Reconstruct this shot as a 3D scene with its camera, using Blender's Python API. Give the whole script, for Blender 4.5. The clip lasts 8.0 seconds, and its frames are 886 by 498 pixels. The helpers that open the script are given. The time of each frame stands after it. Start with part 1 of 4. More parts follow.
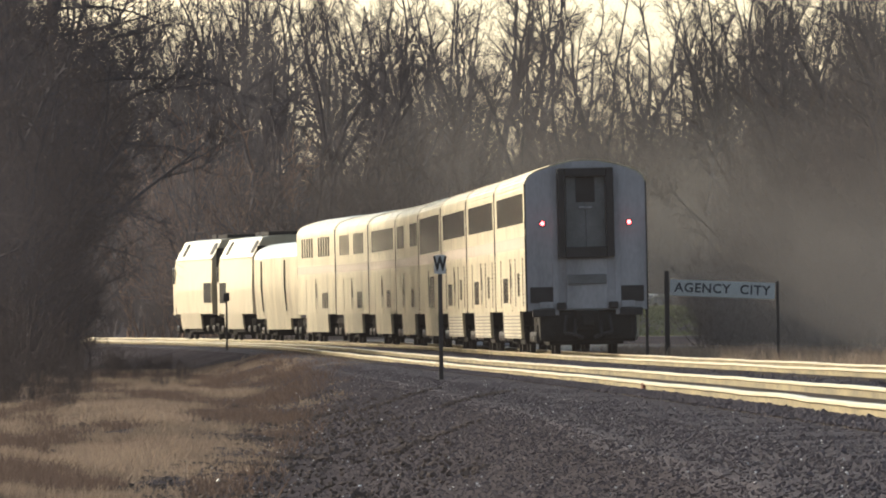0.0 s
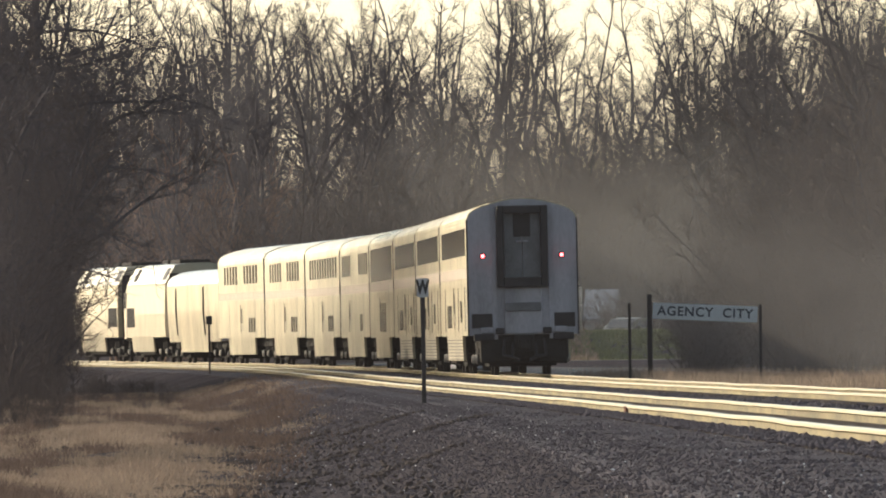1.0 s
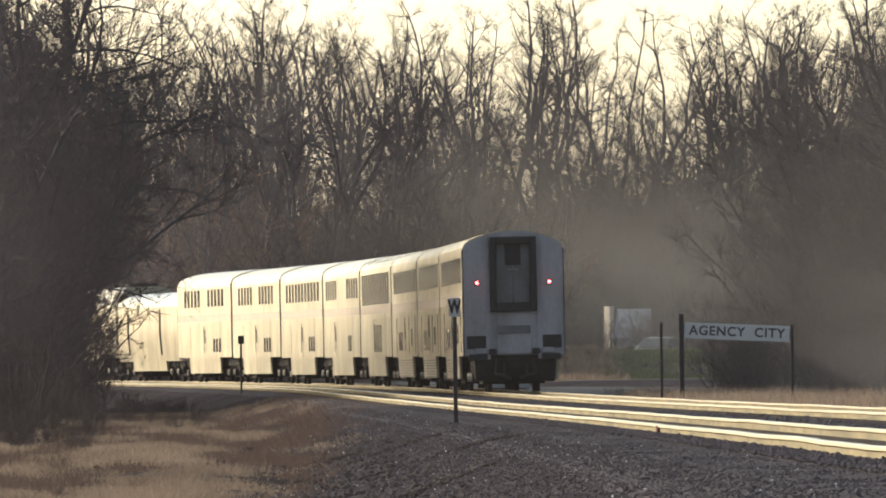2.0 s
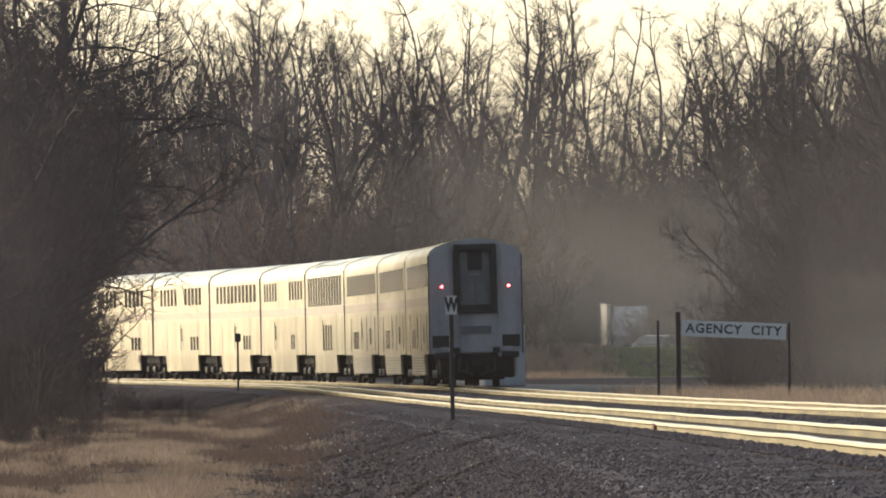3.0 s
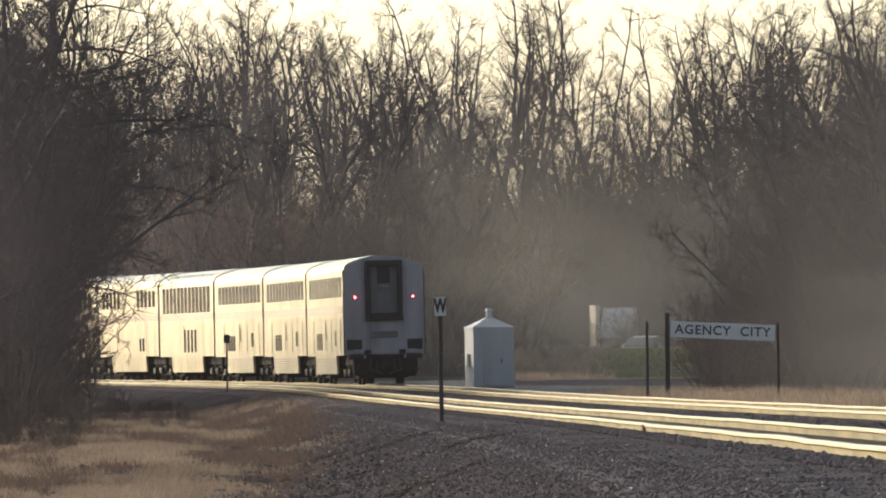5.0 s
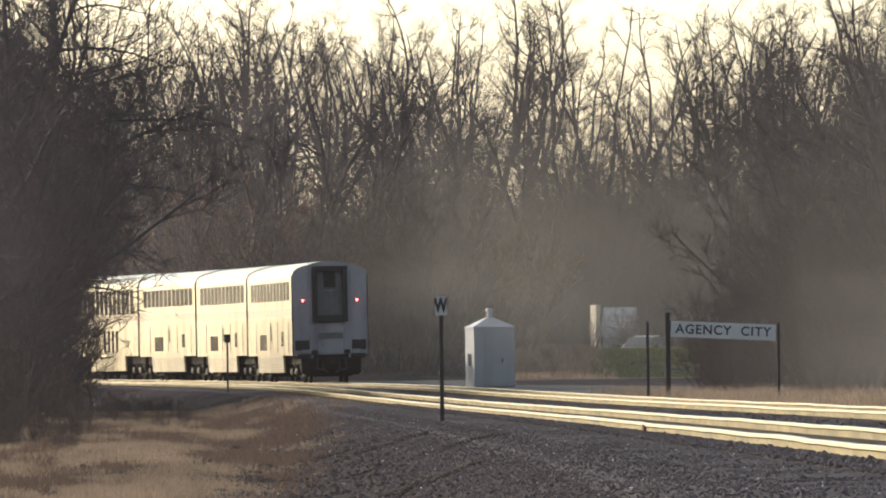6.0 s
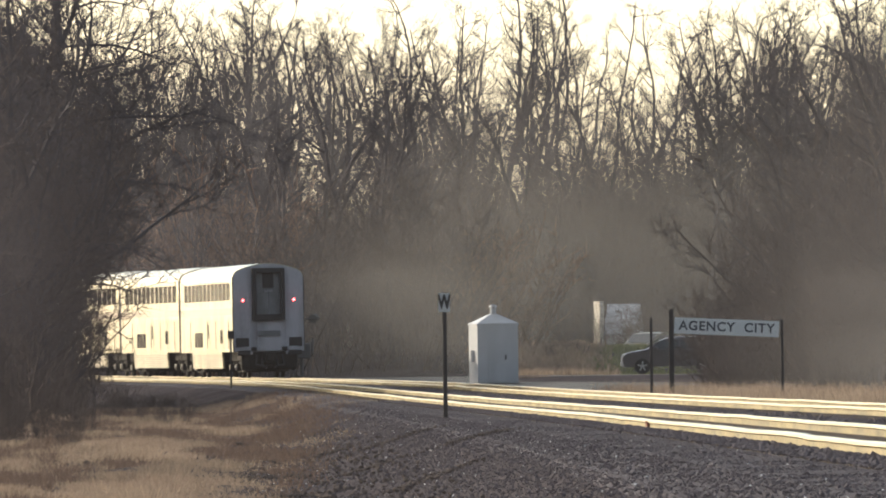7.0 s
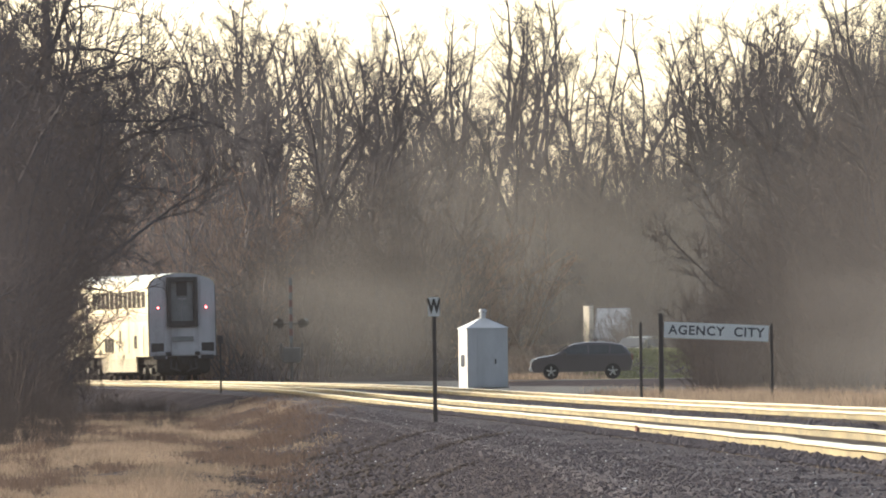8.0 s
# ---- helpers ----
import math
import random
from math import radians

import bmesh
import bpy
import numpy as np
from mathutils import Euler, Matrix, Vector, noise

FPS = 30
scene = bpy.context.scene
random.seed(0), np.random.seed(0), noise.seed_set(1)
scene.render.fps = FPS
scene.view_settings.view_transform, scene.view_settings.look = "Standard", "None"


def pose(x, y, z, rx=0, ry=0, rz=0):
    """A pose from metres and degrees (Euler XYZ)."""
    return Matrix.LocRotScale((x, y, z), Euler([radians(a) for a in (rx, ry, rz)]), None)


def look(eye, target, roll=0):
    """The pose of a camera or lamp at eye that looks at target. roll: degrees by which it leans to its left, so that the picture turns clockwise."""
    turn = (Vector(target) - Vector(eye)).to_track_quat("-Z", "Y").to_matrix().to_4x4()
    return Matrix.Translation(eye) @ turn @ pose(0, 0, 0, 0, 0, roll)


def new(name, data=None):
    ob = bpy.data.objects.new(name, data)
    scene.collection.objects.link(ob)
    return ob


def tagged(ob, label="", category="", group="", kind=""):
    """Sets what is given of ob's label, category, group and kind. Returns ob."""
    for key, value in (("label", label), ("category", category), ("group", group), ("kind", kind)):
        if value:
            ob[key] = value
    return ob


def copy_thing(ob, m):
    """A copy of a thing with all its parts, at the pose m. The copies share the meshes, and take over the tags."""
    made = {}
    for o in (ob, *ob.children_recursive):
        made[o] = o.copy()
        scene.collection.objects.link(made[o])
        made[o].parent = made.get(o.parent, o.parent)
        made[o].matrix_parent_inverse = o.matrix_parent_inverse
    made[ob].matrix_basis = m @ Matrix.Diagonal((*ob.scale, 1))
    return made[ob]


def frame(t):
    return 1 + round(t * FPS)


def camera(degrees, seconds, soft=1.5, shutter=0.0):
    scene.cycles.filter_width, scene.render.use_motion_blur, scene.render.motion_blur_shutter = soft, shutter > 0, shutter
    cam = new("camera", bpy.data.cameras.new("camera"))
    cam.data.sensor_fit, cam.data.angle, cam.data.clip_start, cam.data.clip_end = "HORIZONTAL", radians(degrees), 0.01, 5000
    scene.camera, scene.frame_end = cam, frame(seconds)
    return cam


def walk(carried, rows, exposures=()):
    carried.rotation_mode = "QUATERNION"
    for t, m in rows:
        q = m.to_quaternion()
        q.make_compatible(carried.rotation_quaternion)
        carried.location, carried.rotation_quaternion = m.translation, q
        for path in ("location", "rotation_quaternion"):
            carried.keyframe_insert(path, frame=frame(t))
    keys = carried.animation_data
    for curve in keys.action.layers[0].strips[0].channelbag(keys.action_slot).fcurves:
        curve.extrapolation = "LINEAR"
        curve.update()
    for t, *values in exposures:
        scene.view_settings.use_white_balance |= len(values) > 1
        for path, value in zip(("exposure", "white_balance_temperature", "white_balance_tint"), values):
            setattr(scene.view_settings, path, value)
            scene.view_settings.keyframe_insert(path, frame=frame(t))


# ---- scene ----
import itertools

# ---- the line of the tracks: curvature along the far track, s = 0 where the last coach starts ----
KNOT_S = (-260, -120, -40, 20, 80, 140, 200, 280, 500)
KNOT_K = (-6.65e-5, -1.043e-4, 1.82e-5, -9.06e-5, 2.91e-5, -4.456e-4, -5.621e-4, -7.545e-4, -7.545e-4)
SPEED = 35.08          # metres a second
SPACING = 4.445        # between the two tracks
S_GRID = np.arange(-420.0, 700.0, 2.0)
_i0 = int(np.argmin(abs(S_GRID)))
_k = np.interp(S_GRID, KNOT_S, KNOT_K)
_a = np.concatenate([[0], np.cumsum(_k[1:] + _k[:-1])])
S_HEAD = _a - _a[_i0] - 0.025668
_x = np.concatenate([[0], np.cumsum(np.sin(S_HEAD[1:]) + np.sin(S_HEAD[:-1]))])
_y = np.concatenate([[0], np.cumsum(np.cos(S_HEAD[1:]) + np.cos(S_HEAD[:-1]))])
S_X, S_Y = _x - _x[_i0] + 3.482, _y - _y[_i0] + 349.92


def rise(s):
    """Height of the rail heads: a very flat dip."""
    return -3.66e-5 * s + 3.2757e-6 * s * s


def on_track(s, off=0.0):
    """x, y, heading and height on the far track, off metres to its right."""
    x, y, a = (float(np.interp(s, S_GRID, q)) for q in (S_X, S_Y, S_HEAD))
    return x + off * math.cos(a), y - off * math.sin(a), a, rise(s)


def track_x(y):
    return float(np.interp(y, S_Y, S_X))


def track_s(y):
    return float(np.interp(y, S_Y, S_GRID))


# ---- camera ----
EYE = (0.0, 0.0, 0.8664)
AIMS = ((0, -0.497, 5.261), (0.1, 0.297, 5.781), (0.2, 1.414, 6.034), (0.3, 1.504, 6.652), (0.4, 1.292, 6.160), (0.5, 1.649, 6.670), (0.6, 1.596, 7.311), (0.7, 0.917, 5.876), (0.8, 0.883, 6.454), (0.9, 0.684, 7.013), (1, 0.774, 6.935), (1.1, 0.151, 7.247), (1.2, -0.209, 8.077), (2.3, -1.649, 8.384), (2.5, -1.333, 8.151), (3, -1.271, 8.211), (3.5, -0.894, 8.333), (4, -0.833, 8.332), (4.5, -0.209, 8.259), (4.7, -0.536, 8.287), (5.8, -0.207, 8.283), (6, -0.519, 8.263), (6.5, 0.042, 8.067), (7, -0.771, 8.017), (7.5, -0.642, 8.517), (8, -0.020, 8.321))
cam = camera(3.668, 8.0, soft=1.95)


def aim(right, up):
    """The camera turned right and up by so many thousandths of a radian."""
    return look(EYE, (1000 * math.sin(right / 1000), 1000 * math.cos(right / 1000), EYE[2] + 1000 * math.tan(up / 1000)), -0.745)


walk(cam, [(t, aim(r, u)) for t, r, u in AIMS], exposures=[(t, e, 6000, 10) for t, e in ((0.0, 0.48), (1.0, 0.43), (4.5, 0.43), (6.5, 0.61), (7.2, 0.80), (8.0, 1.06))])

# ---- sky and sun ----
SUN_AZ, SUN_EL = radians(-57), radians(22)     # left of straight ahead, low
world = bpy.data.worlds.new("sky")
scene.world = world
world.use_nodes = True
wn, wl = world.node_tree.nodes, world.node_tree.links
sky = wn.new("ShaderNodeTexSky")
sky.sky_type, sky.sun_disc = "NISHITA", False
sky.sun_elevation, sky.sun_rotation = SUN_EL, SUN_AZ
sky.air_density, sky.dust_density, sky.ozone_density = 1.0, 2.0, 1.0
# thin haze: the sky brightens broadly towards the sun
place = wn.new("ShaderNodeTexCoord")
facing = wn.new("ShaderNodeVectorMath")
facing.operation = "DOT_PRODUCT"
facing.inputs[1].default_value = Vector((math.sin(SUN_AZ * 0.3), math.cos(SUN_AZ * 0.3), 0.2)).normalized()
wl.new(place.outputs["Generated"], facing.inputs[0])
glow = wn.new("ShaderNodeMapRange")
glow.interpolation_type = "SMOOTHSTEP"
glow.inputs[1].default_value, glow.inputs[2].default_value = 0.2, 1.0
glow.inputs[3].default_value, glow.inputs[4].default_value = 0.092, 0.315
wl.new(facing.outputs["Value"], glow.inputs[0])
warm = wn.new("ShaderNodeMix")
warm.data_type, warm.blend_type = "RGBA", "MULTIPLY"
warm.inputs[0].default_value = 1.0
warm.inputs[7].default_value = (1.0, 0.94, 0.81, 1)
pale = wn.new("ShaderNodeHueSaturation")
pale.inputs["Saturation"].default_value = 0.78
wl.new(sky.outputs[0], pale.inputs["Color"])
wl.new(pale.outputs[0], warm.inputs[6])
wl.new(warm.outputs[2], wn["Background"].inputs[0])
wl.new(glow.outputs[0], wn["Background"].inputs[1])
sun = new("sun", bpy.data.lights.new("sun", "SUN"))
sun.data.energy, sun.data.angle, sun.data.color = 2.3, radians(0.6), (1.0, 0.83, 0.57)
sun_way = Vector((math.sin(SUN_AZ) * math.cos(SUN_EL), math.cos(SUN_AZ) * math.cos(SUN_EL), math.sin(SUN_EL)))
sun.matrix_world = look(sun_way * 100, (0, 0, 0))


# ---- materials ----
def material(name, colour, rough=0.7, metal=0.0, spread=0.3, scale=3.0, fine=40.0, bump=0.2, dark=None, stretch=(1, 1, 1), island=0.0, emit=None, spec=0.5, trans=0.0):
    """A surface whose colour varies at two scales, with a fine relief. island: how far single pieces differ."""
    m = bpy.data.materials.new(name)
    m.use_nodes = True
    n, l = m.node_tree.nodes, m.node_tree.links
    b = n["Principled BSDF"]
    co = n.new("ShaderNodeTexCoord")
    mp = n.new("ShaderNodeMapping")
    mp.inputs["Scale"].default_value = stretch
    l.new(co.outputs["Object"], mp.inputs[0])
    big, small = n.new("ShaderNodeTexNoise"), n.new("ShaderNodeTexNoise")
    for node, size, det in ((big, scale, 4.0), (small, fine, 3.0)):
        node.inputs["Scale"].default_value, node.inputs["Detail"].default_value = size, det
        l.new(mp.outputs[0], node.inputs["Vector"])
    add = n.new("ShaderNodeMath")
    add.operation = "MULTIPLY_ADD"
    l.new(small.outputs["Fac"], add.inputs[0])
    add.inputs[1].default_value = 0.5
    l.new(big.outputs["Fac"], add.inputs[2])
    last = add.outputs[0]
    if island:
        geo, ob, more = n.new("ShaderNodeNewGeometry"), n.new("ShaderNodeObjectInfo"), n.new("ShaderNodeMath")
        both = n.new("ShaderNodeMath")
        l.new(geo.outputs["Random Per Island"], both.inputs[0])
        l.new(ob.outputs["Random"], both.inputs[1])
        more.operation = "MULTIPLY_ADD"
        l.new(both.outputs[0], more.inputs[0])
        more.inputs[1].default_value = island
        l.new(last, more.inputs[2])
        last = more.outputs[0]
    ramp = n.new("ShaderNodeMapRange")
    ramp.inputs[1].default_value, ramp.inputs[2].default_value = 0.45, 1.05 + island * 1.2
    l.new(last, ramp.inputs[0])
    mix = n.new("ShaderNodeMix")
    mix.data_type = "RGBA"
    lo = dark or tuple(c * (1 - spread) for c in colour)
    mix.inputs[6].default_value = (*lo, 1)
    mix.inputs[7].default_value = (*(min(1, c * (1 + spread * 0.6)) for c in colour), 1)
    l.new(ramp.outputs[0], mix.inputs[0])
    l.new(mix.outputs[2], b.inputs["Base Color"])
    b.inputs["Roughness"].default_value, b.inputs["Metallic"].default_value = rough, metal
    b.inputs["Specular IOR Level"].default_value = spec
    if bump:
        bp = n.new("ShaderNodeBump")
        bp.inputs["Strength"].default_value, bp.inputs["Distance"].default_value = bump, 0.02
        l.new(small.outputs["Fac"], bp.inputs["Height"])
        l.new(bp.outputs[0], b.inputs["Normal"])
    if trans:
        tr, ms = n.new("ShaderNodeBsdfTranslucent"), n.new("ShaderNodeMixShader")
        l.new(mix.outputs[2], tr.inputs[0])
        ms.inputs[0].default_value = trans
        l.new(b.outputs[0], ms.inputs[1])
        l.new(tr.outputs[0], ms.inputs[2])
        l.new(ms.outputs[0], n["Material Output"].inputs[0])
    if emit:
        b.inputs["Emission Color"].default_value, b.inputs["Emission Strength"].default_value = (*emit[0], 1), emit[1]
    return m


# dark streaks: dirt, and reflections of the woods put into the colour
STEEL = material("stainless_steel", (0.63, 0.58, 0.45), 0.36, 1.0, 0.3, 1.1, 6, 0.15, stretch=(1, 0.6, 0.2), dark=(0.24, 0.22, 0.175))
END_PAINT = material("grey_end_paint", (0.50, 0.485, 0.525), 0.6, 0.0, 0.4, 0.9, 14, 0.05, stretch=(1.6, 1, 0.45))
RUBBER = material("black_rubber", (0.042, 0.039, 0.042), 0.75, 0, 0.4, 3, 30, 0.2)
UNDER = material("dirty_underframe", (0.045, 0.042, 0.04), 0.9, 0, 0.4, 2, 20, 0.3, spec=0.1)
GLASS_DARK = material("tinted_window", (0.045, 0.041, 0.036), 0.18, 0, 0.35, 0.6, 10, 0, spec=0.22)
DOOR_GREY = material("weathered_door", (0.20, 0.20, 0.21), 0.6, 0.1, 0.35, 2, 16, 0.1)
RED_LAMP = material("red_marker_lens", (0.6, 0.02, 0.02), 0.3, 0, 0.1, 3, 10, 0, emit=((1.0, 0.10, 0.10), 9.0))
LOCO_GREY = material("locomotive_silver", (0.46, 0.425, 0.34), 0.4, 0.9, 0.25, 0.6, 9, 0.05)
LOUVRE = material("louvred_panel_paint", (0.035, 0.033, 0.03), 0.8, 0.0, 0.3, 1, 10, 0.05, spec=0.1)
# light steel: the sunlit spots at the axle ends put into the colour
JOURNAL = material("sunlit_bright_journal", (0.46, 0.43, 0.37), 0.45, 0.5, 0.3, 2, 20, 0.2)
RAIL = material("rail_web", (0.21, 0.17, 0.085), 0.62, 0.35, 0.65, 2.2, 9, 0.5, stretch=(1, 0.15, 1), spec=0.3)
RAIL_TOP = material("polished_rail_head", (0.46, 0.41, 0.30), 0.42, 0.9, 0.2, 1.5, 25, 0.05, stretch=(1, 0.15, 1))
STRIPE = material("faded_stripe", (0.42, 0.36, 0.30), 0.5, 0.4, 0.2, 0.8, 9, 0.03)
SLEEPER = material("creosoted_timber", (0.10, 0.08, 0.065), 0.9, 0, 0.4, 2, 30, 0.4, island=0.4, spec=0.1)
GRAVEL = material("grey_ballast", (0.108, 0.099, 0.118), 0.9, 0, 0.3, 0.5, 55, 0.9, island=0.25, spec=0.1)
# darker than the ballast: shade between backlit stones put into the bed's colour
SHADED_BED = material("shade_dark_bed", (0.062, 0.056, 0.067), 0.95, 0, 0.3, 0.7, 40, 0.9, spec=0.05)
CLOD = material("dirt_clod", (0.085, 0.072, 0.070), 0.95, 0, 0.4, 0.6, 8, 0.5, island=0.5, spec=0.05)
SOIL = material("ground_soil", (0.070, 0.063, 0.069), 0.95, 0, 0.45, 0.3, 14, 1.0, spec=0.0)
GRASS = material("dry_grass", (0.35, 0.27, 0.205), 0.85, 0, 0.5, 0.3, 3, 0, stretch=(1, 0.12, 1), island=0.35, spec=0.1, trans=0.35, dark=(0.075, 0.06, 0.052))
BARK = material("grey_bark", (0.080, 0.074, 0.084), 0.9, 0, 0.4, 0.7, 10, 0.3, spec=0.1)
TWIG = material("fine_twigs", (0.100, 0.090, 0.100), 0.9, 0, 0.3, 0.3, 5, 0, spec=0.1)
WEED = material("withered_weed", (0.155, 0.112, 0.092), 0.85, 0, 0.4, 0.4, 4, 0, island=0.6, spec=0.1, trans=0.3)
OAK = material("withered_oak_leaves", (0.20, 0.135, 0.10), 0.85, 0, 0.4, 0.5, 5, 0, island=0.5, spec=0.1, trans=0.3)
# near white: the ballast's sun glints put into the colour of single stones
GLINT = material("glint_white", (0.72, 0.72, 0.74), 0.25, 0, 0.2, 3, 20, 0)
RUST = material("rusty_rail_foot", (0.13, 0.055, 0.04), 0.85, 0.1, 0.4, 1.5, 25, 0.2, spec=0.1)
BRUSH = material("brown_brush", (0.094, 0.078, 0.077), 0.9, 0, 0.4, 0.3, 5, 0, island=0.4, spec=0.1)


# ---- mesh helpers ----
def boxed(bm, x0, x1, y0, y1, z0, z1, bevel=0.0):
    v = [bm.verts.new((x, y, z)) for x in (x0, x1) for y in (y0, y1) for z in (z0, z1)]
    f = [bm.faces.new([v[i] for i in q]) for q in ((0, 1, 3, 2), (4, 6, 7, 5), (0, 4, 5, 1), (2, 3, 7, 6), (0, 2, 6, 4), (1, 5, 7, 3))]
    if bevel:
        bmesh.ops.bevel(bm, geom=list({e for q in f for e in q.edges}), offset=bevel, segments=2, affect="EDGES", profile=0.6)
    return bm


def slab(x0, x1, y0, y1, z0, z1, bevel=0.0):
    return boxed(bmesh.new(), x0, x1, y0, y1, z0, z1, bevel)


def extruded(profile, y0, y1):
    """A closed outline of (x, z) drawn along y."""
    bm = bmesh.new()
    a = [bm.verts.new((x, y0, z)) for x, z in profile]
    b = [bm.verts.new((x, y1, z)) for x, z in profile]
    n = len(profile)
    bm.faces.new(a)
    bm.faces.new(b[::-1])
    for i in range(n):
        bm.faces.new((a[i], b[i], b[(i + 1) % n], a[(i + 1) % n]))
    bmesh.ops.recalc_face_normals(bm, faces=bm.faces)
    return bm


def drum(p, q, r, r2=None, n=10):
    """A round bar from p to q."""
    bm = bmesh.new()
    p, q = Vector(p), Vector(q)
    m = Matrix.Translation((p + q) / 2) @ (q - p).to_track_quat("Z", "Y").to_matrix().to_4x4()
    bmesh.ops.create_cone(bm, cap_ends=True, segments=n, radius1=r, radius2=r if r2 is None else r2, depth=(q - p).length, matrix=m)
    return bm


def joined(*parts):
    out = bmesh.new()
    for b in parts:
        me = bpy.data.meshes.new("x")
        b.to_mesh(me)
        out.from_mesh(me)
        b.free()
        bpy.data.meshes.remove(me)
    return out


def part(name, bm, mat, parent=None, label="", smooth=False):
    me = bpy.data.meshes.new(name)
    bm.to_mesh(me)
    bm.free()
    me.materials.append(mat)
    if smooth:
        me.shade_smooth()
    ob = new(name, me)
    ob.parent = parent
    return tagged(ob, label)


def raw(name, verts, faces, mat, parent=None, label=""):
    me = bpy.data.meshes.new(name)
    me.from_pydata(np.asarray(verts).tolist(), [], faces if isinstance(faces, list) else faces.tolist())
    me.materials.append(mat)
    ob = new(name, me)
    ob.parent = parent
    return tagged(ob, label)


def empty(name, label, category, group="", m=None):
    ob = tagged(new(name), label, category, group)
    if m is not None:
        ob.matrix_basis = m
    return ob

# ---- ground, one sheet; heights follow the tracks ----
def smooth(a, b, x):
    q = min(1.0, max(0.0, (x - a) / (b - a)))
    return q * q * (3 - 2 * q)


def ground_z(x, y):
    off = x - track_x(y)
    zr = rise(min(420.0, max(-300.0, track_s(y))))
    low = -0.62 - 0.12 * smooth(-14, -8, off) + 0.35 * smooth(-11, -22, off)
    right = -0.34 + 0.25 * smooth(8, 16, off)
    bed = zr - 0.16
    if off < -2:
        z = low + (bed - low) * smooth(-9.6, -6.5, off)
    else:
        z = bed + (right - bed) * smooth(2.2, 4.2, off)
    road = smooth(618, 632, y) * (1 - smooth(650, 662, y))
    if off > 2.2 or off < -7.2:
        z += (rise(290) - 0.25 - z) * road
    z += (1.45 * smooth(656, 690, y) - 0.9 * smooth(700, 722, y) * (1 - smooth(750, 775, y))) * smooth(3, 12, off)
    z += 9.0 * smooth(760, 930, y) - 9.0 * smooth(1300, 2800, y)
    return z


def ground():
    offs = [-2600, -1200, -600, -300, -150, -90, -60, -45, -36] + list(np.arange(-30, -12, 1.0)) + list(np.arange(-12, 8, 0.4)) + list(np.arange(8, 40, 1.5)) + [45, 60, 90, 150, 300, 600, 1200, 2600]
    ys = [-1500, -600, -200, -60, 0, 20] + list(np.arange(30, 420, 1.5)) + list(np.arange(420, 900, 5.0)) + [920, 980, 1100, 1300, 1700, 2300, 3200, 4500]
    v = []
    for y in ys:
        tx = track_x(y)
        for o in offs:
            lump = 0.10 * noise.noise((o * 0.5, y * 0.05, 0)) + 0.05 * noise.noise((o * 1.7, y * 0.4, 5))
            on_bed = -9.6 < o < 3.0
            v.append((tx + o, y, ground_z(tx + o, y) + (lump * (0.15 if on_bed else 1.0) if abs(o) < 60 else 0)))
    n = len(offs)
    f = [(j * n + i, j * n + i + 1, (j + 1) * n + i + 1, (j + 1) * n + i) for j in range(len(ys) - 1) for i in range(n - 1)]
    ob = raw("ground", v, f, SOIL)
    ob.data.shade_smooth()
    return tagged(ob, "bare brown soil with thin dry cover beside the tracks", "ground", kind="structure")


ground()


# ---- tracks ----
HEAD_OUTLINE = [(-0.03, 0), (0.03, 0), (0.037, -0.006), (0.037, -0.034), (-0.037, -0.034), (-0.037, -0.006)]
RAIL_OUTLINE = [(-0.03, -0.034), (0.03, -0.034), (0.012, -0.05), (0.010, -0.14), (0.07, -0.165), (0.07, -0.18), (-0.07, -0.18), (-0.07, -0.165), (-0.010, -0.14), (-0.012, -0.05)]


def sweep(name, outline, off, s0, s1, step, mat, parent, label="", tilt=0.006):
    n = len(outline)
    ss = np.arange(s0, s1, step)
    v = []
    for s in ss:
        x, y, a, z = on_track(s, off)
        z += 0.012 * noise.noise((s * 0.09, off * 3.0, 2)) + 0.006 * noise.noise((s * 0.4, off * 3.0, 6))
        x += 0.010 * noise.noise((s * 0.11, off * 3.0, 9))
        v += [(x + px * math.cos(a), y - px * math.sin(a), z + pz) for px, pz in outline]
    f = [(j * n + i, (j + 1) * n + i, (j + 1) * n + (i + 1) % n, j * n + (i + 1) % n) for j in range(len(ss) - 1) for i in range(n)]
    return raw(name, v, f, mat, parent, label)


def track(name, off, label):
    t = tagged(new(name), label, "railway track", "main line tracks", "structure")
    for side in (-0.7525, 0.7525):
        r = sweep("rail", RAIL_OUTLINE, off + side, -300, 690, 2.0, RAIL, t, "dull golden brown rail web")
        sweep("rail_head", HEAD_OUTLINE, off + side, -300, 690, 2.0, RAIL_TOP, r, "polished running edge")
        sweep("rail_foot", [(-0.085, -0.148), (0.085, -0.148), (0.085, -0.176), (-0.085, -0.176)], off + side, -300, 690, 2.0, RUST, r, "rusty red rail foot")
    return t


near_track = track("track_near", -SPACING, "polished steel rails of a main line on grey ballast")

def fishplate(tr, off, s):
    x, y, a, z = on_track(s, off)
    p = part("fishplate", slab(-0.045, 0.045, -0.35, 0.35, -0.12, -0.02, 0.008), RUST, tr, "dark bolted rail joint")
    p.matrix_basis = pose(x, y, z, 0, 0, -math.degrees(a))


fishplate(near_track, -SPACING - 0.7525, track_s(168))
far_track = track("track_far", 0.0, "polished steel rails the train runs on, grey ballast")

# ---- the train: the last coach first; each car's own y points forwards, its origin at mid-length on the rail heads ----
TRAIN = []
HALF = 12.52            # half the length of a coach body
SIDE = [(1.55, 1.12), (1.55, 4.22), (1.53, 4.38), (1.46, 4.52), (1.33, 4.63), (1.05, 4.74), (0.7, 4.84), (0.35, 4.91)]
